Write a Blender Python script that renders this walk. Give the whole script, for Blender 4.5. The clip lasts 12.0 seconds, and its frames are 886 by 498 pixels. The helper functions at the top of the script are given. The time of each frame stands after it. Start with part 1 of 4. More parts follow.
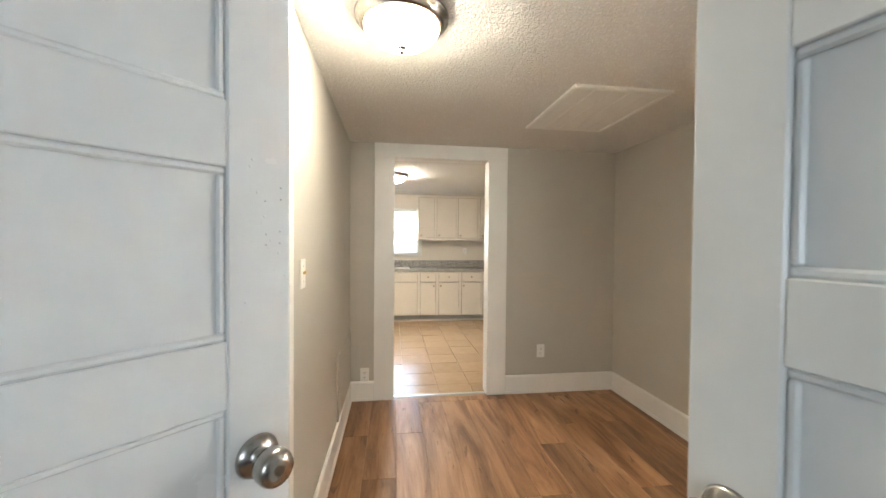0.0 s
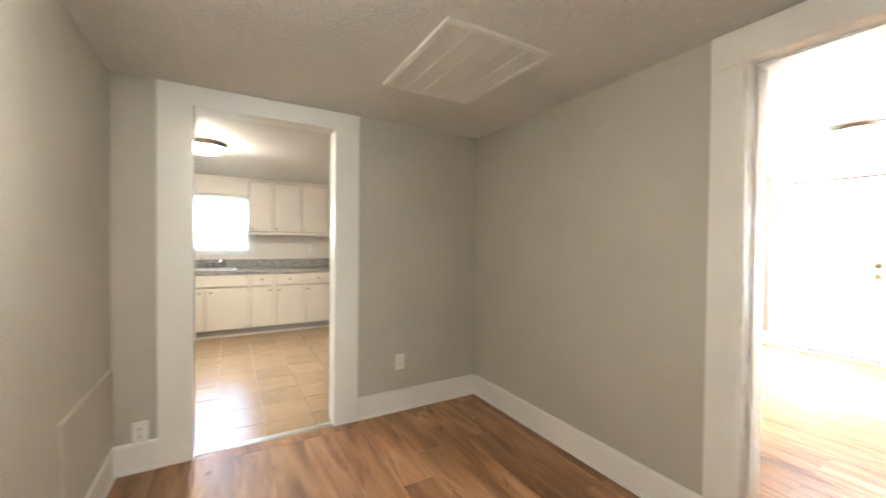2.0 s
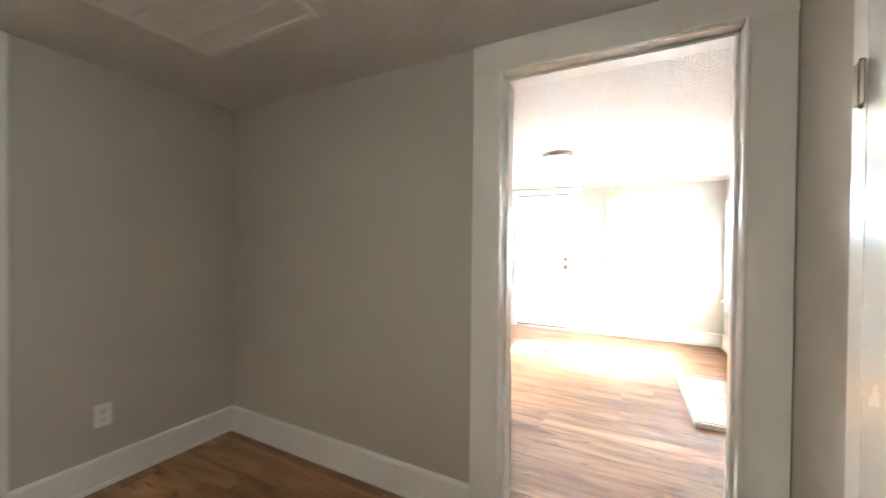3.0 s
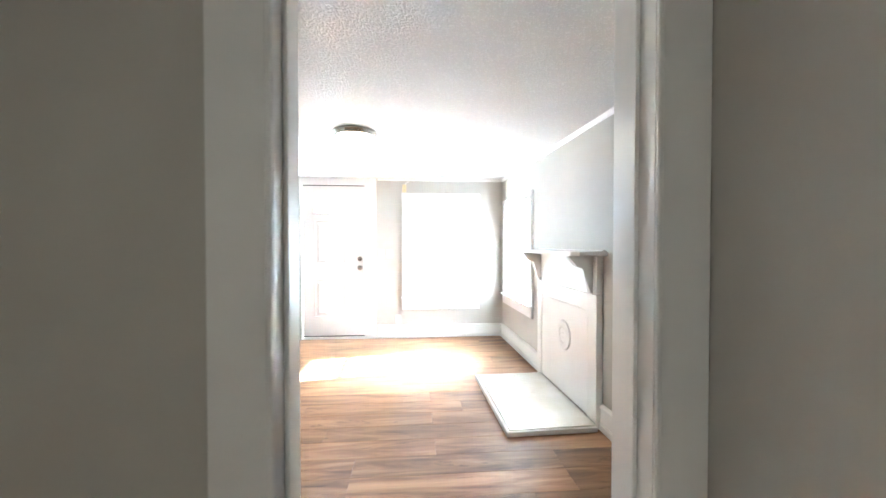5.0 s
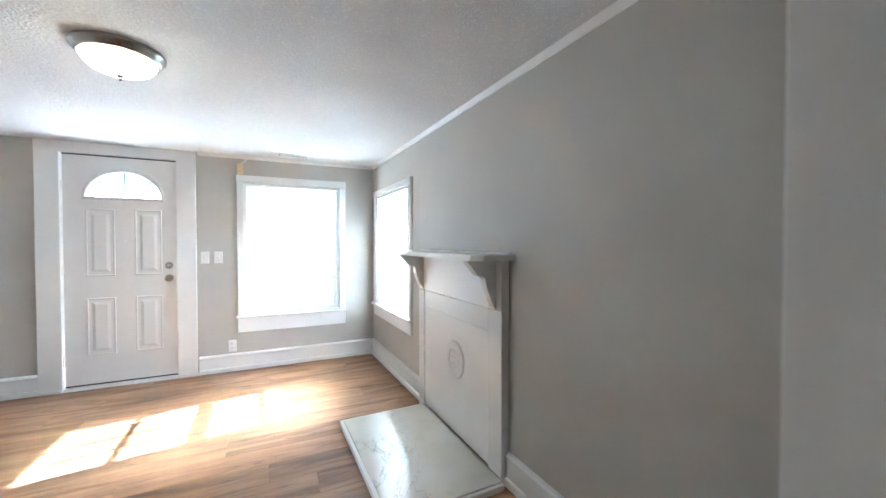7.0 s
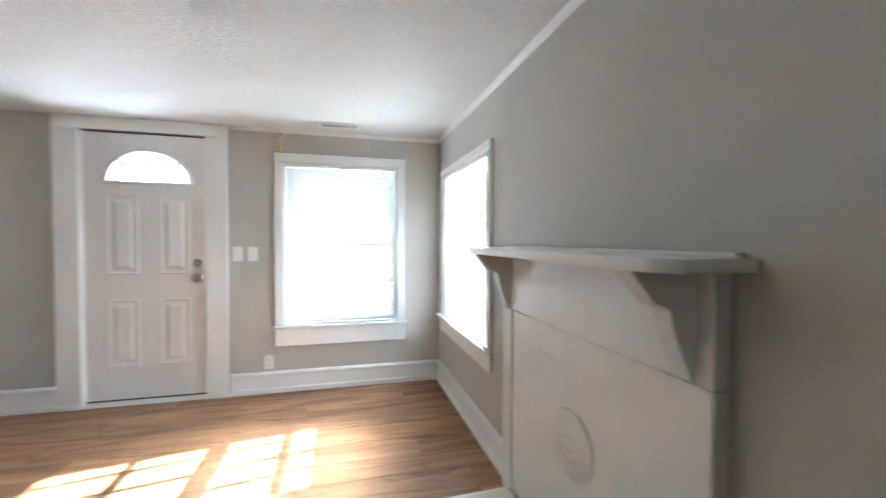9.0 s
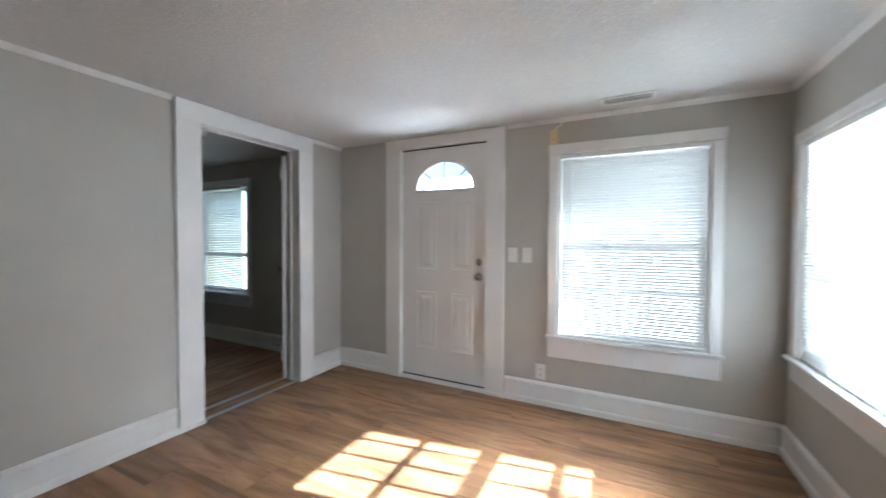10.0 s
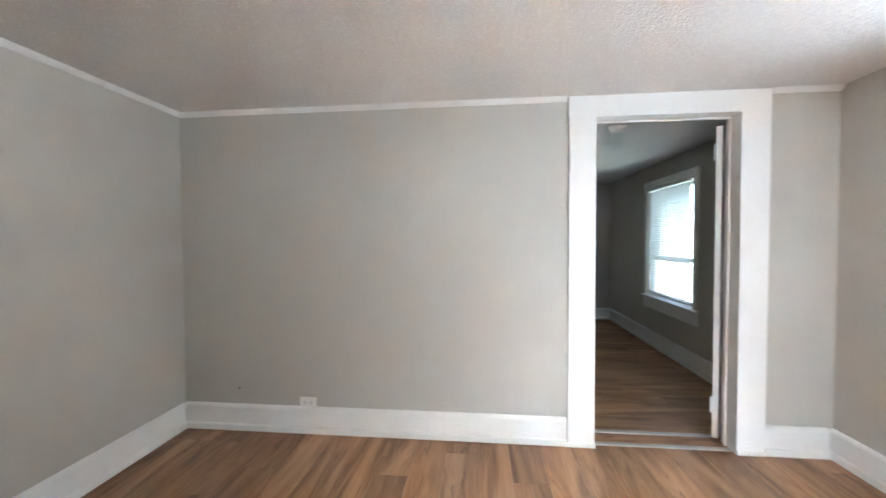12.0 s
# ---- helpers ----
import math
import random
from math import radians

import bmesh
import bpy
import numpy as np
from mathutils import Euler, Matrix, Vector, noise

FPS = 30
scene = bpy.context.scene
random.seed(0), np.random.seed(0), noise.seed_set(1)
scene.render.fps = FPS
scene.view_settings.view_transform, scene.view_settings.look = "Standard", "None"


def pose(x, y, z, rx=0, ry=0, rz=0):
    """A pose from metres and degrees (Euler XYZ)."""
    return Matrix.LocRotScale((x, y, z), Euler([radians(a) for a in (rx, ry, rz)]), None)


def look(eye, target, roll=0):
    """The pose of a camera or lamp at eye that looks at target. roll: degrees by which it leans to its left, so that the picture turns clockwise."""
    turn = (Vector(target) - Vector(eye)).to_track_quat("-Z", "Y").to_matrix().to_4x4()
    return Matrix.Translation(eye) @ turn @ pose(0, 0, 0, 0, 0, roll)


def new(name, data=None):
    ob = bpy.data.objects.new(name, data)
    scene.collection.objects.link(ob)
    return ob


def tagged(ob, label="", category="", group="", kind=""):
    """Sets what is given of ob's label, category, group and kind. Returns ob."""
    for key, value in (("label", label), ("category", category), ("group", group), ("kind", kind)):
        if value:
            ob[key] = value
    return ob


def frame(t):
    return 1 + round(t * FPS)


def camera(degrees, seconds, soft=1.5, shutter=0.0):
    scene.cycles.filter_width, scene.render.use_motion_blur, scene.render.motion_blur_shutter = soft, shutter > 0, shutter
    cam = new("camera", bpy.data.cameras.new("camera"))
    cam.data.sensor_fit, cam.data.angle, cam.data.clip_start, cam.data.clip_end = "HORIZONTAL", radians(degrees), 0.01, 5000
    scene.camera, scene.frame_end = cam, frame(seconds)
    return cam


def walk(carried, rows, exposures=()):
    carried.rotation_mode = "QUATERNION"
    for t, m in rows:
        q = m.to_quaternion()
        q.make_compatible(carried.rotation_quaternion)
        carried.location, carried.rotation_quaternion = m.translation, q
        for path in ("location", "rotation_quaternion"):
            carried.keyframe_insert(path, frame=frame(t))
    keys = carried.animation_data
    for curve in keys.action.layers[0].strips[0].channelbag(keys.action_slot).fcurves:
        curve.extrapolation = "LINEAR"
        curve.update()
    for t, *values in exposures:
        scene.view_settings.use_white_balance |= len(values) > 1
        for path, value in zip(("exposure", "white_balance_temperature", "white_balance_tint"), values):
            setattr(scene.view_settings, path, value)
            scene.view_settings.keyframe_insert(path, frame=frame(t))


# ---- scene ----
cam = camera(100.2, 12.0, shutter=0.35)
PATH = [
    (0, (0.195, 0.219, 1.333), (0.462, 2.201, 1.297), 0.5),
    (0.5, (0.221, 0.389, 1.296), (0.481, 2.372, 1.26), 0.5),
    (1, (0.256, 0.554, 1.284), (0.542, 2.532, 1.246), 0.5),
    (1.5, (0.309, 0.682, 1.268), (0.868, 2.602, 1.233), 0.5),
    (2, (0.383, 0.79, 1.271), (1.385, 2.521, 1.24), 0.6),
    (2.5, (0.474, 0.863, 1.25), (1.941, 2.222, 1.24), 0.7),
    (3, (0.629, 0.943, 1.263), (2.402, 1.869, 1.244), 0.6),
    (3.5, (0.784, 1.044, 1.217), (2.705, 1.6, 1.238), 0.2),
    (3.7, (0.825, 1.085, 1.221), (2.776, 1.521, 1.221), -0.1),
    (5.3, (1.520, 1.185, 1.288), (3.501, 0.91, 1.262), 0.3),
    (5.5, (1.602, 1.188, 1.283), (3.571, 0.837, 1.257), 0.5),
    (6, (1.802, 1.173, 1.286), (3.718, 0.6, 1.261), 0.5),
    (6.5, (1.996, 1.114, 1.292), (3.843, 0.347, 1.265), 0.2),
    (7, (2.194, 1.02, 1.292), (4.008, 0.178, 1.256), 0.0),
    (7.2, (2.267, 0.998, 1.297), (4.076, 0.144, 1.26), 0.0),
    (8.8, (3.073, 0.728, 1.248), (4.954, 0.049, 1.207), 0.2),
    (9, (3.17, 0.705, 1.263), (5.113, 0.234, 1.215), 0.3),
    (9.5, (3.371, 0.713, 1.268), (5.356, 0.95, 1.22), 0.2),
    (10, (3.59, 0.779, 1.267), (5.374, 1.682, 1.212), 0.3),
    (10.5, (3.801, 0.843, 1.256), (5.193, 2.279, 1.200), 0.0),
    (11, (4.002, 0.878, 1.268), (4.898, 2.666, 1.216), -0.1),
    (11.5, (4.199, 0.921, 1.282), (4.499, 2.898, 1.237), -0.2),
    (12, (4.385, 1.014, 1.301), (4.186, 3.004, 1.243), -0.3),
]
EXPOSURES = [(0, 7.0, 6050, 7), (1, 7.05, 5950, 6), (2, 7.2, 5850, 6), (2.5, 6.95, 5700, 4), (3, 6.35, 5650, 4), (3.7, 6.15, 5600, 4),
             (5.5, 5.6, 5000, 2), (6, 5.3, 4950, 2), (6.5, 5.0, 4950, 2), (7.2, 4.6, 5050, 2), (9, 4.15, 5350, 5), (9.5, 3.95, 5350, 5), (10, 3.55, 5350, 6),
             (11, 3.8, 5800, 11), (11.5, 4.2, 5750, 10), (12, 4.7, 5450, 6)]
walk(cam, [(t, look(e, g, r)) for t, e, g, r in PATH], EXPOSURES)

# ---- world, sun and daylight ----
SUN_DIR = Vector((-0.176, 1.0, -0.641)).normalized()
world = bpy.data.worlds.new("sky")
scene.world = world
world.use_nodes = True
wn, wl = world.node_tree.nodes, world.node_tree.links
sky = wn.new("ShaderNodeTexSky")
sky.sky_type = "NISHITA"
sky.sun_disc = False
sky.sun_elevation = math.asin(-SUN_DIR.z)
sky.sun_rotation = math.atan2(-SUN_DIR.x, -SUN_DIR.y)
wl.new(sky.outputs["Color"], wn["Background"].inputs["Color"])
wn["Background"].inputs["Strength"].default_value = 0.05
sun = bpy.data.lights.new("sun", "SUN")
sun.energy, sun.angle, sun.color = 5.0, radians(0.5), (1.0, 0.99, 0.97)
sun_ob = new("sun", sun)
sun_ob.matrix_world = look(-20 * SUN_DIR, (0, 0, 0))


def window_light(name, at, towards, w, h, watts, color=(0.95, 0.975, 1.0)):
    lamp = bpy.data.lights.new(name, "AREA")
    lamp.shape, lamp.size, lamp.size_y, lamp.energy, lamp.color = "RECTANGLE", w, h, watts, color
    o = new(name, lamp)
    o.matrix_world = look(at, Vector(at) + Vector(towards))
    return o


W_EAST, W_SOUTH, W_BED, W_KIT, W_BACK, W_FAN = 2.3, 5.0, 0.7, 0.24, 0.26, 0.95
window_light("daylight_east", (6.66, 0.8, 1.22), (-1, 0, 0), 0.95, 1.36, W_EAST)
window_light("daylight_south", (5.77, -0.42, 0.98), (0, 1, 0.8), 0.98, 1.1, W_SOUTH).data.spread = radians(105)
window_light("daylight_bedroom", (6.66, 5.3, 1.25), (-1, 0, 0), 0.98, 1.3, W_BED, (0.78, 0.92, 1.0))
window_light("daylight_kitchen", (0.15, 7.2, 1.5), (0, -1, 0), 0.98, 0.8, W_KIT)
window_light("daylight_fan_light", (6.60, 2.218, 1.74), (-1, 0, 0.7), 0.5, 0.22, W_FAN)
# Area lamp for an unseen, assumed window; placed to light the door leaves.
window_light("daylight_back_room", (-0.3, -2.77, 1.35), (0, 1, 0), 1.15, 1.15, W_BACK, (0.84, 0.93, 1.0))

# ---- materials ----


def material(name, rough=0.5, metal=0.0):
    m = bpy.data.materials.new(name)
    m.use_nodes = True
    nt = m.node_tree
    b = nt.nodes["Principled BSDF"]
    b.inputs["Roughness"].default_value, b.inputs["Metallic"].default_value = rough, metal
    return m, nt, b


def node(nt, kind, **sets):
    n = nt.nodes.new(kind)
    for k, v in sets.items():
        n.inputs[k.replace("_", " ")].default_value = v
    return n


def coords(nt, scale=(1, 1, 1), spin=False):
    tc = nt.nodes.new("ShaderNodeTexCoord")
    mp = nt.nodes.new("ShaderNodeMapping")
    mp.inputs["Scale"].default_value = scale
    nt.links.new(tc.outputs["Object"], mp.inputs["Vector"])
    if spin:
        oi = nt.nodes.new("ShaderNodeObjectInfo")
        mul = nt.nodes.new("ShaderNodeVectorMath")
        mul.operation = "SCALE"
        mul.inputs[0].default_value = (37.0, 71.0, 13.0)
        nt.links.new(oi.outputs["Random"], mul.inputs["Scale"])
        nt.links.new(mul.outputs[0], mp.inputs["Location"])
    return mp.outputs["Vector"]


def noise_tex(nt, vec, scale, detail=4.0, rough=0.55, distortion=0.0):
    n = node(nt, "ShaderNodeTexNoise", Scale=scale, Detail=detail, Roughness=rough, Distortion=distortion)
    nt.links.new(vec, n.inputs["Vector"])
    return n.outputs["Fac"]


def ramp(nt, fac, stops):
    r = nt.nodes.new("ShaderNodeValToRGB")
    r.color_ramp.elements[0].position, r.color_ramp.elements[1].position = stops[0][0], stops[-1][0]
    r.color_ramp.elements[0].color = (*stops[0][1], 1)
    r.color_ramp.elements[1].color = (*stops[-1][1], 1)
    for p, c in stops[1:-1]:
        e = r.color_ramp.elements.new(p)
        e.color = (*c, 1)
    nt.links.new(fac, r.inputs["Fac"])
    return r.outputs["Color"]


def mix(nt, a, b, fac, mode="MIX"):
    m = nt.nodes.new("ShaderNodeMix")
    m.data_type, m.blend_type = "RGBA", mode
    for sock, v in ((m.inputs[0], fac), (m.inputs[6], a), (m.inputs[7], b)):
        if isinstance(v, bpy.types.NodeSocket):
            nt.links.new(v, sock)
        else:
            sock.default_value = (*v, 1) if isinstance(v, tuple) else v
    return m.outputs[2]


def bump(nt, b, height, strength, distance=0.002):
    n = node(nt, "ShaderNodeBump", Strength=strength, Distance=distance)
    nt.links.new(height, n.inputs["Height"])
    nt.links.new(n.outputs["Normal"], b.inputs["Normal"])


def painted(name, col, rough, grain=220.0, relief=0.25, vary=0.05):
    m, nt, b = material(name, rough)
    v = coords(nt)
    big = noise_tex(nt, v, 2.3, 3)
    lo = tuple(c * (1 - vary) for c in col)
    hi = tuple(min(1, c * (1 + vary)) for c in col)
    nt.links.new(ramp(nt, big, [(0.3, lo), (0.7, hi)]), b.inputs["Base Color"])
    fine = noise_tex(nt, v, grain, 2)
    rr = node(nt, "ShaderNodeMapRange", To_Min=rough - 0.02, To_Max=rough + 0.03)
    nt.links.new(noise_tex(nt, v, 9.0, 4), rr.inputs["Value"])
    nt.links.new(rr.outputs[0], b.inputs["Roughness"])
    bump(nt, b, fine, relief, 0.0012)
    return m


WALL = painted("greige_wall_paint", (0.50, 0.478, 0.43), 0.5, 160, 0.22, 0.03)
TRIM = painted("white_trim_paint", (0.80, 0.79, 0.765), 0.3, 60, 0.12, 0.03)
DOORP = painted("white_gloss_door_paint", (0.78, 0.785, 0.775), 0.26, 35, 0.22, 0.03)
STEELDOOR = painted("white_steel_door_paint", (0.78, 0.765, 0.74), 0.38, 120, 0.08, 0.02)
CABINET = painted("cream_cabinet_paint", (0.74, 0.68, 0.60), 0.4, 60, 0.12, 0.03)
PLATE = painted("white_plastic", (0.82, 0.81, 0.78), 0.3, 90, 0.02, 0.01)
IVORY = painted("ivory_plastic", (0.72, 0.58, 0.33), 0.4, 90, 0.02, 0.03)
CAULK = painted("grey_joint_filler", (0.45, 0.44, 0.42), 0.7, 90, 0.2, 0.1)
# Dark colour that paints in the shade of the gaps round cabinet fronts.
GAP_SHADE = painted("cabinet_gap_shade", (0.30, 0.26, 0.21), 0.7, 90, 0.2, 0.15)
DARK = painted("dark_gap", (0.03, 0.03, 0.03), 0.8, 90, 0.1, 0.05)


def make_ceiling():
    m, nt, b = material("textured_ceiling", 0.75)
    v = coords(nt)
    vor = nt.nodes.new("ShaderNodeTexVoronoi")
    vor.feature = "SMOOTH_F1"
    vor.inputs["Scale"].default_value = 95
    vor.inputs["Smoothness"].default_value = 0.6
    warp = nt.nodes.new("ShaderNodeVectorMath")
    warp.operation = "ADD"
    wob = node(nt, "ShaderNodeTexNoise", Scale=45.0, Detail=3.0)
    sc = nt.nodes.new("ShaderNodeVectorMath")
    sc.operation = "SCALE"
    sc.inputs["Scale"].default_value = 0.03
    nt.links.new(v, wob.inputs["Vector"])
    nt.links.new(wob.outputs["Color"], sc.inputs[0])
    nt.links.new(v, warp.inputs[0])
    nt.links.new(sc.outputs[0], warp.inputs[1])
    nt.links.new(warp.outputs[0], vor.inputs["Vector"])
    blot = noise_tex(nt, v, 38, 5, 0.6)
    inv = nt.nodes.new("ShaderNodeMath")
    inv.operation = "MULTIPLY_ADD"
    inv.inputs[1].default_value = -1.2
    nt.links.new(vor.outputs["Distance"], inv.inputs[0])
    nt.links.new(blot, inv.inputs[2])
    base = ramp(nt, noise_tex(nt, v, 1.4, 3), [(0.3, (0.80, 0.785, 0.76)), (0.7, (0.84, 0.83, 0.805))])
    # Shade of the pits put into the base colour as faint dark speckle.
    pit_shade = ramp(nt, inv.outputs[0], [(0.0, (0.86, 0.855, 0.85)), (0.3, (1, 1, 1))])
    nt.links.new(mix(nt, base, pit_shade, 1.0, "MULTIPLY"), b.inputs["Base Color"])
    bump(nt, b, inv.outputs[0], 0.65, 0.006)
    return m


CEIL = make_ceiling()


def make_plank(name, dark, mid, light, knot):
    """Laminate oak with long grain along the plank's own y."""
    m, nt, b = material(name, 0.32)
    v = coords(nt, (1, 1, 1), True)
    st = nt.nodes.new("ShaderNodeMapping")
    st.inputs["Scale"].default_value = (7.0, 0.9, 1.0)
    nt.links.new(v, st.inputs["Vector"])
    broad = noise_tex(nt, st.outputs[0], 1.3, 5, 0.6, 0.9)
    st2 = nt.nodes.new("ShaderNodeMapping")
    st2.inputs["Scale"].default_value = (95.0, 3.2, 1.0)
    nt.links.new(v, st2.inputs["Vector"])
    fine = noise_tex(nt, st2.outputs[0], 1.0, 6, 0.65, 0.4)
    st3 = nt.nodes.new("ShaderNodeMapping")
    st3.inputs["Scale"].default_value = (17.0, 2.6, 1.0)
    nt.links.new(v, st3.inputs["Vector"])
    spots = noise_tex(nt, st3.outputs[0], 1.0, 4, 0.7, 1.6)
    c1 = ramp(nt, broad, [(0.32, dark), (0.5, mid), (0.68, light)])
    c2 = mix(nt, c1, ramp(nt, fine, [(0.3, (0.55, 0.5, 0.46)), (0.62, (1, 1, 1))]), 0.32, "MULTIPLY")
    kn = ramp(nt, spots, [(0.60, (0, 0, 0)), (0.72, (1, 1, 1))])
    c3 = mix(nt, c2, knot, kn)
    oi = nt.nodes.new("ShaderNodeObjectInfo")
    c4 = mix(nt, c3, ramp(nt, oi.outputs["Random"], [(0.0, (0.74, 0.72, 0.70)), (0.5, (1, 1, 1)), (1.0, (1.18, 1.14, 1.08))]), 1.0, "MULTIPLY")
    nt.links.new(c4, b.inputs["Base Color"])
    rr = node(nt, "ShaderNodeMapRange", To_Min=0.34, To_Max=0.52)
    nt.links.new(fine, rr.inputs["Value"])
    nt.links.new(rr.outputs[0], b.inputs["Roughness"])
    bump(nt, b, fine, 0.18, 0.001)
    return m


PLANK = make_plank("oak_laminate", (0.16, 0.078, 0.038), (0.33, 0.178, 0.088), (0.48, 0.285, 0.152), (0.075, 0.038, 0.020))


def make_tile():
    m, nt, b = material("beige_floor_tile", 0.27)
    v = coords(nt, (1, 1, 1), True)
    oi = nt.nodes.new("ShaderNodeObjectInfo")
    c = ramp(nt, noise_tex(nt, v, 9, 5, 0.65), [(0.3, (0.39, 0.275, 0.17)), (0.7, (0.455, 0.33, 0.21))])
    c = mix(nt, c, ramp(nt, oi.outputs["Random"], [(0, (0.9, 0.89, 0.88)), (1, (1.06, 1.05, 1.04))]), 1.0, "MULTIPLY")
    nt.links.new(c, b.inputs["Base Color"])
    bump(nt, b, noise_tex(nt, v, 30, 3), 0.08, 0.002)
    return m


TILE = make_tile()
GROUT = painted("grey_grout", (0.44, 0.345, 0.24), 0.6, 200, 0.4, 0.15)


def make_granite():
    m, nt, b = material("speckled_grey_laminate", 0.25)
    v = coords(nt)
    vor = nt.nodes.new("ShaderNodeTexVoronoi")
    vor.inputs["Scale"].default_value = 150
    nt.links.new(v, vor.inputs["Vector"])
    sep = nt.nodes.new("ShaderNodeSeparateColor")
    nt.links.new(vor.outputs["Color"], sep.inputs[0])
    c = ramp(nt, sep.outputs[0], [(0.08, (0.14, 0.13, 0.115)), (0.45, (0.33, 0.315, 0.285)), (0.8, (0.46, 0.44, 0.41)), (0.95, (0.60, 0.58, 0.54))])
    nt.links.new(c, b.inputs["Base Color"])
    return m


GRANITE = make_granite()


def make_marble():
    m, nt, b = material("cream_cultured_marble", 0.18)
    v = coords(nt)
    n1 = noise_tex(nt, v, 2.2, 7, 0.6, 2.4)
    vein = ramp(nt, n1, [(0.485, (1, 1, 1)), (0.5, (0.52, 0.52, 0.5)), (0.512, (1, 1, 1))])
    stain = ramp(nt, noise_tex(nt, v, 3.1, 4), [(0.35, (0.70, 0.68, 0.58)), (0.65, (0.80, 0.79, 0.74))])
    gate = ramp(nt, noise_tex(nt, v, 1.6, 2), [(0.45, (0, 0, 0)), (0.6, (1, 1, 1))])
    nt.links.new(mix(nt, stain, mix(nt, stain, vein, 1.0, "MULTIPLY"), gate), b.inputs["Base Color"])
    return m


MARBLE = make_marble()


def make_metal(name, col, rough):
    m, nt, b = material(name, rough, 1.0)
    v = coords(nt, (1, 1, 12))
    nt.links.new(ramp(nt, noise_tex(nt, v, 40, 3), [(0.3, tuple(c * 0.88 for c in col)), (0.7, col)]), b.inputs["Base Color"])
    return m


NICKEL = make_metal("brushed_nickel", (0.44, 0.42, 0.39), 0.26)
ALU = make_metal("worn_aluminium", (0.62, 0.61, 0.58), 0.36)
BRASS = make_metal("aged_brass", (0.42, 0.30, 0.15), 0.38)
BRONZE = make_metal("dark_bronze", (0.20, 0.16, 0.12), 0.4)


def make_glow(name, col, strength):
    m, nt, b = material(name, 0.35)
    b.inputs["Base Color"].default_value = (0.85, 0.83, 0.78, 1)
    b.inputs["Emission Color"].default_value = (*col, 1)
    b.inputs["Emission Strength"].default_value = strength
    return m


GLOW_HALL, GLOW_LIV, GLOW_KIT = 1.0, 1.1, 2.0
LAMP_HALL = make_glow("lit_frosted_glass_hall", (1.0, 0.85, 0.64), GLOW_HALL)
LAMP_LIV = make_glow("lit_frosted_glass_living", (1.0, 0.85, 0.64), GLOW_LIV)
LAMP_KIT = make_glow("lit_frosted_glass_kitchen", (1.0, 0.86, 0.68), GLOW_KIT)


def make_slat():
    m, nt, b = material("white_vinyl_slat", 0.4)
    b.inputs["Base Color"].default_value = (0.82, 0.82, 0.80, 1)
    tr = nt.nodes.new("ShaderNodeBsdfTranslucent")
    tr.inputs["Color"].default_value = (0.8, 0.82, 0.8, 1)
    ms = nt.nodes.new("ShaderNodeMixShader")
    ms.inputs["Fac"].default_value = 0.2
    nt.links.new(b.outputs[0], ms.inputs[1])
    nt.links.new(tr.outputs[0], ms.inputs[2])
    nt.links.new(ms.outputs[0], nt.nodes["Material Output"].inputs["Surface"])
    return m


SLAT = make_slat()


def make_glass(name):
    m, nt, b = material(name, 0.0)
    b.inputs["Transmission Weight"].default_value = 1.0
    b.inputs["IOR"].default_value = 1.45
    return m


GLASS = make_glass("window_glass")


def make_ground():
    m, nt, b = material("dry_lawn", 0.9)
    v = coords(nt)
    nt.links.new(ramp(nt, noise_tex(nt, v, 1.5, 6), [(0.3, (0.10, 0.11, 0.04)), (0.7, (0.20, 0.18, 0.09))]), b.inputs["Base Color"])
    bump(nt, b, noise_tex(nt, v, 25, 4), 0.5, 0.03)
    return m


GROUND = make_ground()

# ---- mesh helpers ----


def box_in(bm, a, b, bev=0.0, seg=1):
    """Adds a box from corner a to corner b, with rounded edges if bev is given."""
    made = bmesh.ops.create_cube(bm, size=1)["verts"]
    lo = [min(a[i], b[i]) for i in range(3)]
    hi = [max(a[i], b[i]) for i in range(3)]
    for v in made:
        v.co = Vector([lo[i] + (v.co[i] + 0.5) * (hi[i] - lo[i]) for i in range(3)])
    if bev:
        edges = list({e for v in made for e in v.link_edges})
        bmesh.ops.bevel(bm, geom=edges, offset=bev, segments=seg, affect="EDGES", clamp_overlap=True)
    return bm


def boxes(*pairs, bev=0.0):
    bm = bmesh.new()
    for a, b in pairs:
        box_in(bm, a, b, bev)
    return bm


def mesh_of(name, bm, mat, smooth=False):
    me = bpy.data.meshes.new(name)
    bmesh.ops.recalc_face_normals(bm, faces=bm.faces)
    bm.to_mesh(me)
    bm.free()
    me.materials.append(mat)
    if smooth:
        for p in me.polygons:
            p.use_smooth = True
    return me


def structure(name, bm, mat, label=""):
    return tagged(new(name, mesh_of(name, bm, mat)), label=label, kind="structure")


def thing(name, label, category, m=None, group=""):
    o = new(name)
    if m is not None:
        o.matrix_world = m
    return tagged(o, label=label, category=category, group=group)


def frame_of(name, label=""):
    """An empty that carries the pieces of a fixed part of the setting."""
    return tagged(new(name), label=label, kind="structure")


def part(name, bm, mat, parent, label="", smooth=False):
    o = new(name, mesh_of(name, bm, mat, smooth))
    o.parent = parent
    if label:
        o["label"] = label
    return o


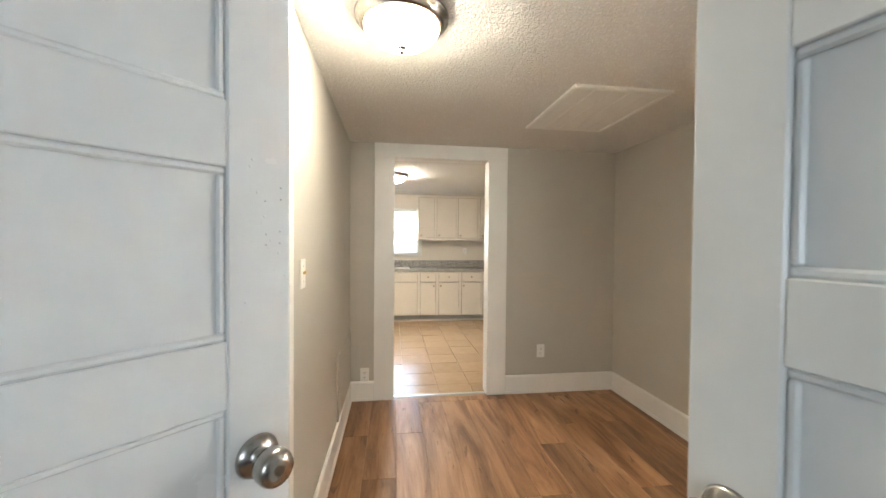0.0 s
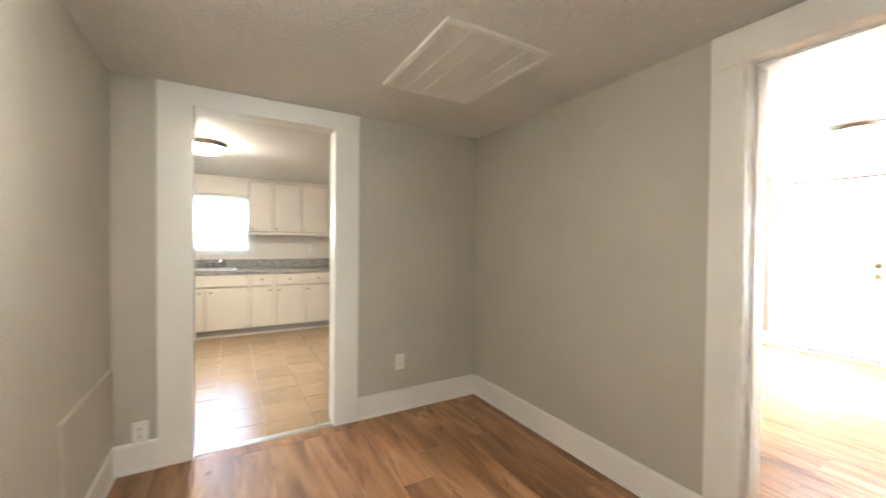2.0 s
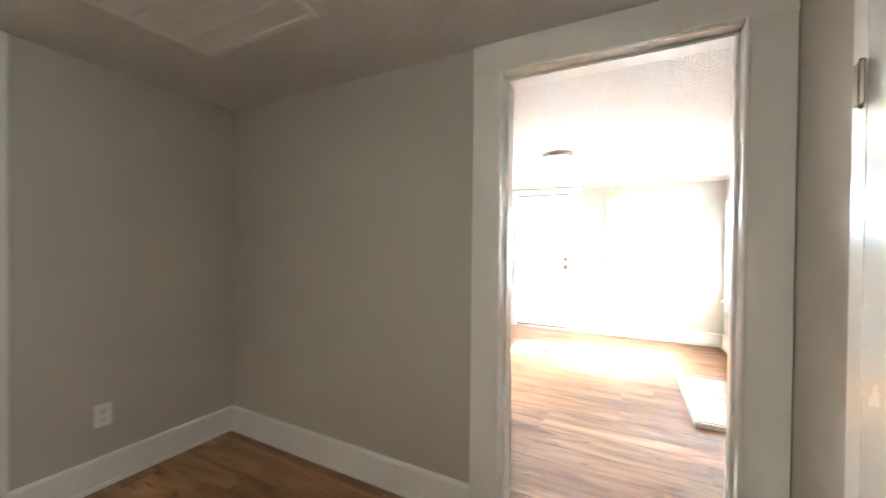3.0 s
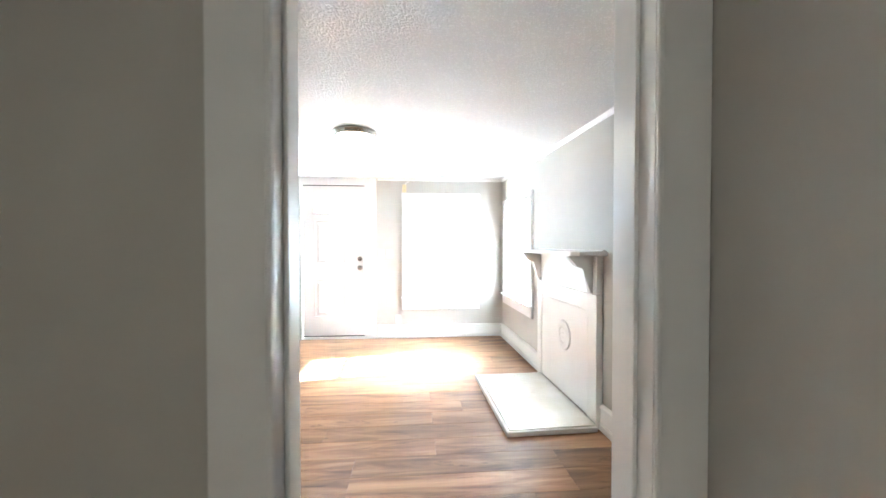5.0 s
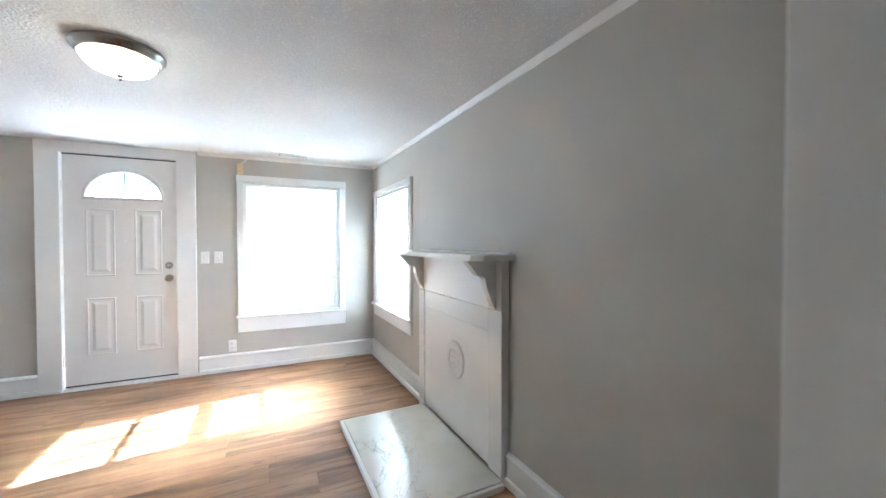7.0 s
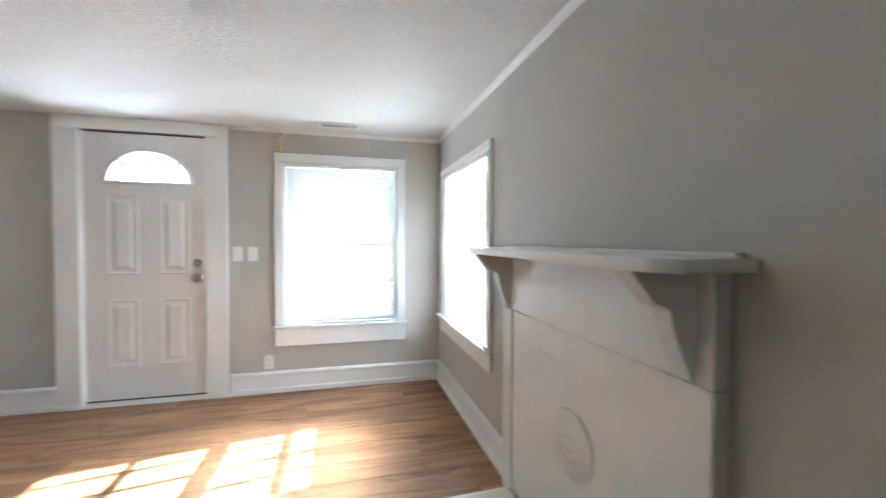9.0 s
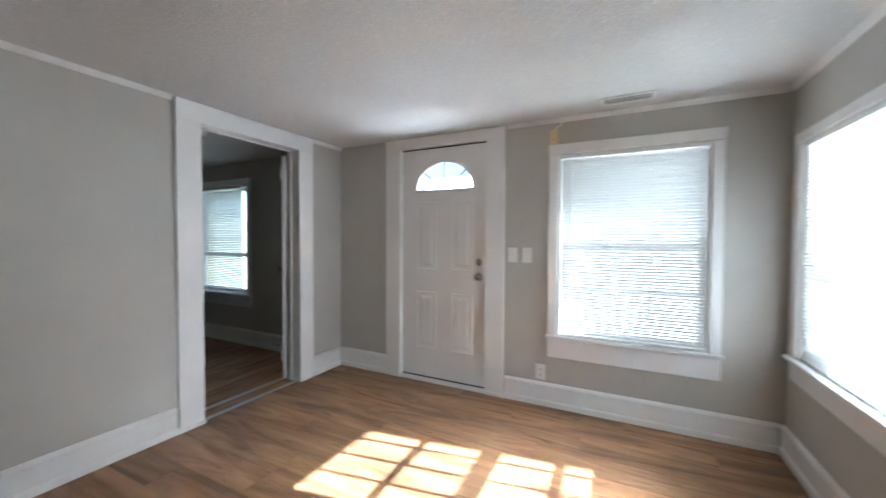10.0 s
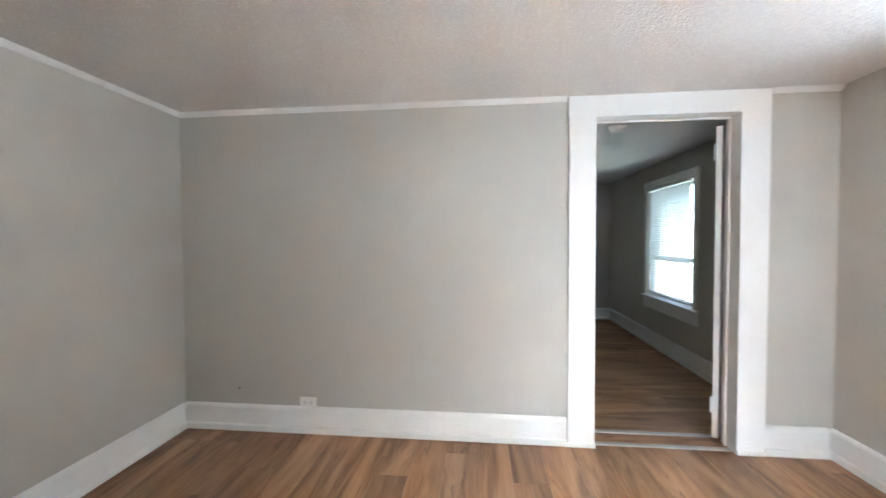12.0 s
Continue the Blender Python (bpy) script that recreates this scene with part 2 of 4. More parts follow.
def prism(points, a, b, up=(0, 0, 1)):
    """Extrudes an outline from a to b: its first number goes to the left of the way when seen along it, its second goes up."""
    a, b, up = Vector(a), Vector(b), Vector(up)
    way = (b - a).normalized()
    side = up.cross(way)
    bm = bmesh.new()
    rings = [[bm.verts.new(o + side * p + up * q) for p, q in points] for o in (a, b)]
    n = len(points)
    for i in range(n):
        bm.faces.new((rings[0][i], rings[0][(i + 1) % n], rings[1][(i + 1) % n], rings[1][i]))
    bm.faces.new(rings[0])
    bm.faces.new(rings[1])
    return bm


def lathe(profile, segs=32):
    """Turns a profile of (radius, height) about the z axis."""
    bm = bmesh.new()
    rows = []
    for r, z in profile:
        if r < 1e-5:
            rows.append([bm.verts.new((0, 0, z))])
        else:
            rows.append([bm.verts.new((r * math.cos(2 * math.pi * k / segs), r * math.sin(2 * math.pi * k / segs), z)) for k in range(segs)])
    for p, q in zip(rows, rows[1:]):
        for k in range(segs):
            j = (k + 1) % segs
            if len(p) == 1 and len(q) == 1:
                continue
            if len(p) == 1:
                bm.faces.new((p[0], q[k], q[j]))
            elif len(q) == 1:
                bm.faces.new((p[k], p[j], q[0]))
            else:
                bm.faces.new((p[k], p[j], q[j], q[k]))
    return bm


def turned(bm, m):
    bmesh.ops.transform(bm, matrix=m, verts=bm.verts)
    return bm


def plate_hole(outer, hole_list, axis, lo, hi):
    """Boxes that fill a wall's face (u0, v0, u1, v1) around openings, all at one height band each. axis: 'x' or 'y', the wall's normal."""
    us = sorted({outer[0], outer[2], *[h[0] for h in hole_list], *[h[2] for h in hole_list]})
    bm = bmesh.new()
    for u0, u1 in zip(us, us[1:]):
        cuts = sorted((h[1], h[3]) for h in hole_list if h[0] <= u0 + 1e-6 and h[2] >= u1 - 1e-6)
        z = outer[1]
        for c0, c1 in [*cuts, (outer[3], outer[3])]:
            if c0 - z > 1e-4:
                a, b = ((lo, u0, z), (hi, u1, c0)) if axis == "x" else ((u0, lo, z), (u1, hi, c0))
                box_in(bm, a, b)
            z = c1
    return bm


H = 2.16
XL, XR, XW, XE = -0.16, 2.20, 2.35, 6.44
YB, YN, YS = 0.496, 3.37, -0.06
YK = 3.49
# the south wall runs a little out of square, away from the room towards the west
SLANT = Matrix.Translation((6.2, YS, 0)) @ Matrix.Rotation(radians(1.5), 4, "Z") @ Matrix.Translation((-6.2, -YS, 0))
HEARTH_M = Matrix.Translation((4.3, YS - 0.03, 0)) @ Matrix.Rotation(radians(1.5), 4, "Z") @ Matrix.Translation((-4.3, -YS, 0))

# ---- ground, slabs, walls and ceilings ----
structure("ground", boxes(((-300, -300, -0.62), (300, 300, -0.5))), GROUND, "dry lawn around the house")
structure("wall_foundation", boxes(((-1.6, -2.8, -0.55), (2.3, YS - 0.12, -0.06)), ((-1.6, YS - 0.12, -0.55), (6.56, 7.2, -0.06))), CAULK, "plain grey house foundation")
structure("floor_hall", boxes(((-1.4, -2.8, -0.06), (2.275, YK - 0.02, -0.012))), DARK, "subfloor under the hall planks")
structure("floor_living", boxes(((2.275, YS - 0.26, -0.06), (XE + 0.1, 3.43, -0.012))), DARK, "subfloor under the living room planks")
structure("floor_bedroom", boxes(((2.6, 3.43, -0.06), (XE + 0.1, 7.4, -0.012))), DARK, "subfloor under the bedroom planks")
structure("floor_kitchen", boxes(((-1.5, YK - 0.02, -0.06), (2.6, 7.1, -0.006))), GROUT, "grey grout bed under the kitchen tiles")
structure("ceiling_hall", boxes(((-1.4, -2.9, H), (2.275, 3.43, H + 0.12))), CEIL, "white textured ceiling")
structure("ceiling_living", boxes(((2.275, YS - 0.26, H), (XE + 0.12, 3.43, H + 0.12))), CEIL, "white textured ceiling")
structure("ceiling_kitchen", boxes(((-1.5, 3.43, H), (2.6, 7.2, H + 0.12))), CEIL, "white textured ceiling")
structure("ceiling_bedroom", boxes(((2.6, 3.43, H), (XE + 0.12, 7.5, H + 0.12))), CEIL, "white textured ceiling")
# Unseen eaves added: south trims the sun patch, east shades the bedroom window.
structure("roof", boxes(((-1.7, -2.9, H + 0.14), (2.4, YS - 0.13, H + 0.3)), ((-1.7, YS - 0.13, H + 0.14), (7.08, 7.4, H + 0.3)), ((2.4, -1.31, H + 0.14), (6.7, YS - 0.13, H + 0.3))), CAULK, "plain flat roof with unseen eaves added to cut the sun")

structure("wall_hall_left", boxes(((XL - 0.16, 1.38, 0), (XL, YN - 0.002, H))), WALL, "greige painted hall wall")
structure("wall_north", plate_hole((-1.5, 0, XE, H), [(0.19, 0, 1.03, 2.058), (5.066, 0, 5.922, 2.045)], "y", YN, YK), WALL, "greige painted wall with two doorways")
structure("wall_between", plate_hole((-0.32, 0, YN - 0.002, H), [(0.615, 0, 1.489, 2.03)], "x", XR, XW), WALL, "greige painted wall with a doorway")
structure("wall_east", plate_hole((YS - 0.12, 0, YK, H), [(0.33, 0.55, 1.262, 1.89), (1.81, 0, 2.66, 2.075)], "x", XE, XE + 0.13), WALL, "greige painted wall with front door and window")
structure("wall_south", turned(plate_hole((XW, 0, XE - 0.004, H), [(5.27, 0.62, 6.262, 1.80)], "y", YS - 0.13, YS), SLANT), WALL, "greige painted wall with a window")
structure("wall_back", plate_hole((0.86, 0, XR - 0.002, H), [(0.98, 0, 1.74, 2.02)], "y", YB - 0.12, YB), WALL, "greige painted wall with a closed door")
structure("wall_back_return", boxes(((0.86, -0.1, 0), (0.98, YB - 0.122, H))), WALL, "plain painted wall")
structure("wall_start", plate_hole((-1.4, 0, 2.19, H), [(-0.5, 0, 0.76, 2.05)], "y", -0.22, -0.102), WALL, "plain painted wall with an opening")
structure("wall_alcove", plate_hole((-0.1, 0, 1.378, H), [(0.37, 0, 1.15, 2.04)], "x", -0.68, -0.56), WALL, "plain painted wall with a doorway")
structure("wall_alcove_end", boxes(((-0.56, 1.38, 0), (XL - 0.162, 1.5, H))), WALL, "plain painted wall")
structure("wall_closet", boxes(((-1.4, -0.1, 0), (-1.3, 1.6, H)), ((-1.3, 1.5, 0), (-0.57, 1.6, H))), WALL, "plain closet walls")
# Unseen recess, added to hold the back room's area lamp.
structure("wall_start_room", plate_hole((-1.4, 0, 2.27, H), [(-0.9, 0.75, 0.3, 1.95)], "y", -2.78, -2.68), WALL, "plain unseen wall with a closed recess for the lamp")
structure("wall_start_recess", boxes(((-1.0, -2.9, 0.65), (0.4, -2.782, 2.05))), WALL, "plain backing that closes the unseen lamp recess")
structure("wall_start_west", boxes(((-1.5, -2.78, 0), (-1.402, -0.1, H))), WALL, "plain room wall")
structure("wall_start_east", boxes(((2.19, -2.68, 0), (2.3, -0.23, H))), WALL, "plain room wall")
structure("wall_closet_back", boxes(((0.99, -0.1, 0), (2.19, -0.08, H))), WALL, "plain closet wall behind the closed door")
# Unseen wall, added outside so that less sun reaches the side window.
structure("wall_sun_block", boxes(((XE, -3.0, -0.5), (XE + 0.13, YS - 0.125, 3.6))), CAULK, "plain unseen wall added to narrow the sun patch")
structure("wall_kitchen", plate_hole((-1.5, 0, 2.6, H), [(-0.35, 1.115, 0.65, 1.94)], "y", 6.98, 7.10), CABINET, "cream painted kitchen wall with a window")
structure("wall_kitchen_sides", boxes(((-1.6, YK, 0), (-1.5, 7.1, H)), ((2.5, YK, 0), (2.6, 7.1, H))), WALL, "plain painted kitchen walls")
structure("wall_bedroom_east", plate_hole((YK, 0, 7.2, H), [(4.80, 0.60, 5.80, 1.89)], "x", XE + 0.004, XE + 0.13), WALL, "greige painted bedroom wall with a window")
structure("wall_bedroom", boxes(((2.6, 7.10, 0), (XE, 7.22, H)), ((2.604, YK, 0), (2.7, 7.098, H))), WALL, "greige painted bedroom walls")

# ---- trim ----
BASE = [(0, 0.004), (0.030, 0.004), (0.030, 0.038), (0.026, 0.045), (0.018, 0.048), (0.018, 0.146), (0.025, 0.151), (0.025, 0.163), (0.014, 0.174), (0, 0.178)]
PLAIN = [(0, 0.002), (0.024, 0.002), (0.020, 0.022), (0.016, 0.024), (0.016, 0.148), (0.010, 0.160), (0, 0.162)]


def baseboard(name, a, b, profile=BASE, m=Matrix()):
    """A skirting along the wall from a to b, with the room on the left hand of that way."""
    structure(name, turned(prism(profile, (*a, 0), (*b, 0)), m), TRIM, "white painted baseboard")


baseboard("baseboard_hall_left", (XL, 3.342), (XL, 1.545), PLAIN)
baseboard("baseboard_hall_far_a", (0.038, YN), (XL + 0.002, YN), PLAIN)
baseboard("baseboard_hall_far_b", (XR - 0.002, YN), (1.182, YN), PLAIN)
baseboard("baseboard_hall_right", (XR, 1.610), (XR, YN - 0.026), PLAIN)
baseboard("baseboard_north_a", (4.916, YN), (XW + 0.002, YN))
baseboard("baseboard_north_b", (XE - 0.032, YN), (6.062, YN))
baseboard("baseboard_west", (XW, 3.338), (XW, 1.64))
baseboard("baseboard_east_a", (XE, 2.80), (XE, YN - 0.002))
baseboard("baseboard_east_b", (XE, YS + 0.032), (XE, 1.658))
baseboard("baseboard_south_a", (4.956, YS), (XE - 0.004, YS), BASE, SLANT)
baseboard("baseboard_south_b", (XW + 0.004, YS), (3.816, YS), BASE, SLANT)
baseboard("baseboard_bed_east", (XE + 0.004, YK + 0.03), (XE + 0.004, 7.07))
baseboard("baseboard_bed_north", (XE, 7.10), (2.7, 7.10))
CROWN = [(0, 0), (0.026, 0), (0.020, -0.012), (0.008, -0.028), (0, -0.030)]


def crown(name, a, b, m=Matrix()):
    structure(name, turned(prism(CROWN, (*a, H - 0.001), (*b, H - 0.001)), m), TRIM, "thin white ceiling trim")


crown("trim_crown_north_a", (4.914, YN), (XW + 0.001, YN))
crown("trim_crown_north_b", (XE - 0.001, YN), (6.062, YN))
crown("trim_crown_south", (XW + 0.004, YS), (XE - 0.004, YS), SLANT)
crown("trim_crown_east", (XE, YS + 0.028), (XE, 1.655))
crown("trim_crown_west", (XW, YN - 0.028), (XW, 1.65))


def casing_set(name, axis, face, out, u0, u1, top, w, ceil, jamb_far, label, stop=None, head_h=None):
    """Boards round an opening u0..u1 in a wall: casing on one face, linings through the wall, and a stop."""
    root = frame_of(name, label)
    t = 0.022 * out
    hh = (ceil - top) if head_h is None else head_h

    def bx(ua, ub, da, db, za, zb, bev=0.0012):
        bm = bmesh.new()
        a, b = ((da, ua, za), (db, ub, zb)) if axis == "x" else ((ua, da, za), (ub, db, zb))
        return box_in(bm, a, b, bev)

    part("side_casing", bx(u0 - w, u0, face, face + t, 0.002, top), TRIM, root)
    part("side_casing", bx(u1, u1 + w, face, face + t, 0.002, top), TRIM, root)
    part("head_casing", bx(u0 - w - 0.002, u1 + w + 0.002, face, face + t, top + 0.0002, top + hh - 0.004), TRIM, root)
    part("side_lining", bx(u0 - 0.019, u0 - 0.001, face + t * 0.95, jamb_far, 0.002, top, 0.001), TRIM, root)
    part("side_lining", bx(u1 + 0.001, u1 + 0.019, face + t * 0.95, jamb_far, 0.002, top, 0.001), TRIM, root)
    part("head_lining", bx(u0 - 0.019, u1 + 0.019, face + t * 0.9, jamb_far, top + 0.0015, top + 0.018, 0.001), TRIM, root)
    if stop is not None:
        s0, s1 = stop
        part("door_stop", bx(u0, u0 + 0.012, s0, s1, 0.002, top - 0.014, 0.002), TRIM, root)
        part("door_stop", bx(u1 - 0.012, u1, s0, s1, 0.002, top - 0.014, 0.002), TRIM, root)
        part("door_stop", bx(u0, u1, s0, s1, top - 0.013, top, 0.002), TRIM, root)
    return root


kd = casing_set("trim_kitchen_doorway", "y", YN, -1, 0.206, 1.012, 2.04, 0.166, H, YK + 0.004, "white painted wooden casing of the kitchen doorway")
part("threshold", prism([(-0.022, 0), (-0.017, 0.008), (0.017, 0.009), (0.022, 0)], (0.208, 3.40, 0.001), (1.010, 3.40, 0.001)), ALU, kd, "worn metal floor strip")
ldr = casing_set("trim_living_doorway", "x", XR, -1, 0.636, 1.469, 2.012, 0.136, H, XW + 0.004, "white painted wooden casing of the living room doorway", (2.235, 2.262))
part("casing_bead", boxes(((XR - 0.034, 0.622, 0.002), (XR - 0.022, 0.636, 2.026)), bev=0.003), TRIM, ldr)
part("casing_bead", boxes(((XR - 0.034, 1.469, 0.002), (XR - 0.022, 1.483, 2.026)), bev=0.003), TRIM, ldr)
part("casing_bead", boxes(((XR - 0.036, 0.636, 2.012), (XR - 0.025, 1.469, 2.026)), bev=0.003), TRIM, ldr)
part("threshold", prism([(-0.03, 0), (-0.024, 0.006), (0.024, 0.006), (0.03, 0)], (2.275, 1.462, 0.001), (2.275, 0.638, 0.001)), ALU, ldr, "metal floor strip")
bdr = casing_set("trim_bedroom_doorway", "y", YN, -1, 5.086, 5.902, 2.028, 0.158, H, YK + 0.004, "white painted wooden casing of the bedroom doorway", (3.44, 3.452))
part("threshold", prism([(-0.02, 0), (-0.015, 0.006), (0.015, 0.006), (0.02, 0)], (5.09, 3.40, 0.001), (5.900, 3.40, 0.001)), ALU, bdr, "shiny metal floor strip")
part("threshold", prism([(-0.02, 0), (-0.015, 0.006), (0.015, 0.006), (0.02, 0)], (5.09, 3.555, 0.001), (5.900, 3.555, 0.001)), ALU, bdr, "shiny metal floor strip")
part("plinth_block", boxes(((4.90, YN - 0.034, 0.002), (5.09, YN - 0.0225, 0.028)), bev=0.003), TRIM, bdr)
part("plinth_block", boxes(((5.902, YN - 0.034, 0.002), (6.06, YN - 0.0225, 0.028)), bev=0.003), TRIM, bdr)
part("side_casing", boxes(((4.93, YK + 0.005, 0.002), (5.086, YK + 0.022, 2.028)), bev=0.002), TRIM, bdr)
fdr = casing_set("trim_front_doorway", "x", XE, -1, 1.827, 2.648, 2.062, 0.155, H, XE + 0.135, "white painted wooden casing of the front door")
part("plinth_strip", boxes(((XE - 0.033, 1.655, 0.002), (XE - 0.0225, 1.825, 0.03)), ((XE - 0.033, 2.65, 0.002), (XE - 0.0225, 2.80, 0.03)), bev=0.003), TRIM, fdr)
part("threshold", prism([(-0.05, 0), (-0.04, 0.022), (0.03, 0.026), (0.05, 0)], (XE + 0.03, 2.646, 0.001), (XE + 0.03, 1.829, 0.001)), TRIM, fdr, "scuffed white wooden threshold")
lcas = frame_of("trim_side_doorway", "white painted casing at the end of the hall wall")
part("side_casing", boxes(((XL, 1.372, 0.002), (XL + 0.022, 1.532, H - 0.004)), bev=0.003), TRIM, lcas)
part("side_lining", boxes(((-0.40, 1.358, 0.002), (XL + 0.0225, 1.3705, H - 0.004)), bev=0.002), DOORP, lcas)
part("strike_plate", boxes(((-0.196, 1.3562, 1.055), (-0.186, 1.3577, 1.085)), bev=0.0005), DOORP, lcas, "small painted-over latch plate")
bcas = casing_set("trim_back_doorway", "y", YB, 1, 0.985, 1.733, 2.0, 0.06, H, YB - 0.115, "white painted casing of a closed door", None, 0.06)

# ---- doors ----


def panel_door(name, label, width, height, thick, panels, m, knob_side, knob_z, knob=True):
    """A framed door of stiles, rails and sunk panels. Its hinge edge stands at x = 0 and it runs along x, its face at y = 0."""
    root = tagged(new(name), label=label, category="door")
    st, half = 0.105, thick / 2
    part("stile", boxes(((0, -half, 0.008), (st, half, height)), bev=0.003), DOORP, root)
    part("stile", boxes(((width - st, -half, 0.008), (width, half, height)), bev=0.003), DOORP, root)
    zs = [0.008, *[z for p in panels for z in p], height]
    for z0, z1 in zip(zs[::2], zs[1::2]):
        part("rail", boxes(((st, -half + 0.0006, z0), (width - st, half - 0.0006, z1)), bev=0.002), DOORP, root)
    for z0, z1 in panels:
        part("panel", boxes(((st - 0.004, -half + 0.013, z0 - 0.004), (width - st + 0.004, half - 0.013, z1 + 0.004))), DOORP, root)
        slope = [(0, 0), (0.013, 0), (0.004, 0.011), (0, 0.0125)]
        bm = bmesh.new()
        for s in (-1, 1):
            y0 = s * (half - 0.013)
            for za, zb, xa, xb in ((z0, z0 + 0.012, st, width - st), (z1 - 0.012, z1, st, width - st), (z0 + 0.012, z1 - 0.012, st, st + 0.012), (z0 + 0.012, z1 - 0.012, width - st - 0.012, width - st)):
                box_in(bm, (xa, y0, za), (xb, y0 + s * 0.008, zb), 0.0035)
        part("moulding", bm, DOORP, root)
    if knob:
        kx = width - 0.06 if knob_side > 0 else 0.06
        for s in (-1, 1):
            kb = lathe([(0.0, 0.0), (0.034, 0.0), (0.036, 0.004), (0.033, 0.010), (0.020, 0.014), (0.013, 0.018), (0.012, 0.030), (0.016, 0.034), (0.026, 0.038), (0.029, 0.046), (0.029, 0.060), (0.026, 0.068), (0.012, 0.071), (0.0, 0.071)], 28)
            k = part("door_knob", turned(kb, Matrix.Translation((kx, s * half, knob_z)) @ Matrix.Rotation(-s * math.pi / 2, 4, "X")), NICKEL, root, "brushed nickel round knob", True)
            part("keyhole", turned(lathe([(0, 0), (0.008, 0), (0.008, 0.002), (0.0, 0.002)], 12), Matrix.Translation((kx, s * (half + 0.0705), knob_z)) @ Matrix.Rotation(-s * math.pi / 2, 4, "X")), BRONZE, k)
    root.matrix_world = m
    return root


LP = [(0.20, 0.285), (0.385, 0.675), (0.775, 1.065), (1.172, 1.442), (1.545, 1.845)]
left_leaf = panel_door("open_panel_door", "white glossy painted five-panel door standing half open", 0.76, 2.0, 0.035, LP, pose(-0.530, 0.374, 0.004, 0, 0, 45.5), 1, 0.975)
part("latch_plate", boxes(((0.7601, -0.011, 0.91), (0.7625, 0.011, 0.98)), bev=0.0008), NICKEL, left_leaf, "small nickel latch plate")
bm = bmesh.new()
for i in range(13):
    x, z = 0.676 + 0.078 * ((i * 0.618) % 1), 1.20 + 0.27 * ((i * 0.382 + 0.1 * (i % 3)) % 1)
    bmesh.ops.create_uvsphere(bm, u_segments=6, v_segments=4, radius=0.0016 + 0.0012 * (i % 3) / 2, matrix=Matrix.Translation((x, -0.0178, z)) @ Matrix.Diagonal((1, 0.35, 1, 1)))
part("paint_lump", bm, DOORP, left_leaf, "old lumps and filled screw holes under paint")
bm = bmesh.new()
for x, z in ((0.742, 1.40), (0.742, 1.42), (0.715, 1.395), (0.74, 1.345), (0.74, 1.325), (0.716, 1.34), (0.716, 1.322)):
    bmesh.ops.create_uvsphere(bm, u_segments=6, v_segments=4, radius=0.0017, matrix=Matrix.Translation((x, -0.0175, z)) @ Matrix.Diagonal((1, 0.3, 1, 1)))
part("screw_hole", bm, CAULK, left_leaf, "grey open screw holes")
RP = [(0.20, 0.39), (0.49, 0.79), (0.91, 1.20), (1.295, 1.535), (1.64, 1.88)]
panel_door("open_panel_door", "white painted five-panel door standing wide open", 0.748, 2.0, 0.035, RP, pose(0.745, -0.07, 0.004, 0, 0, 101), 1, 1.005)
BP = [(0.20, 0.26), (0.354, 0.63), (0.724, 1.0), (1.094, 1.37), (1.464, 1.74)]
closed = panel_door("closed_panel_door", "white painted five-panel door, closed, on painted hinges", 0.74, 1.99, 0.035, BP, pose(1.729, YB + 0.006, 0.004, 0, 0, 180), 1, 0.95)


def hinge(parent, at, mat=NICKEL, h=0.09):
    bm = bmesh.new()
    for k in range(5):
        z0 = -h / 2 + k * h / 5
        bmesh.ops.create_cone(bm, cap_ends=True, segments=12, radius1=0.006, radius2=0.006, depth=h / 5 - 0.0015, matrix=Matrix.Translation((0, 0, z0 + h / 10)))
    bmesh.ops.create_uvsphere(bm, u_segments=10, v_segments=6, radius=0.0055, matrix=Matrix.Translation((0, 0, h / 2 + 0.003)))
    bmesh.ops.create_uvsphere(bm, u_segments=10, v_segments=6, radius=0.0055, matrix=Matrix.Translation((0, 0, -h / 2 - 0.003)))
    box_in(bm, (-0.022, -0.004, -h / 2), (0.022, -0.002, h / 2))
    return part("hinge", turned(bm, Matrix.Translation(at)), mat, parent, "old butt hinge partly painted over")


for z in (0.18, 1.61):
    hinge(closed, (-0.001, -0.026, z), BRONZE)

bed_leaf = panel_door("open_bedroom_door", "white painted panel door swung fully open into the bedroom", 0.76, 1.99, 0.035, RP, pose(5.880, 3.515, 0.004, 0, 0, 49), 1, 0.93)
for z in (0.22, 1.83):
    hinge(bed_leaf, (-0.004, 0.024, z), TRIM)


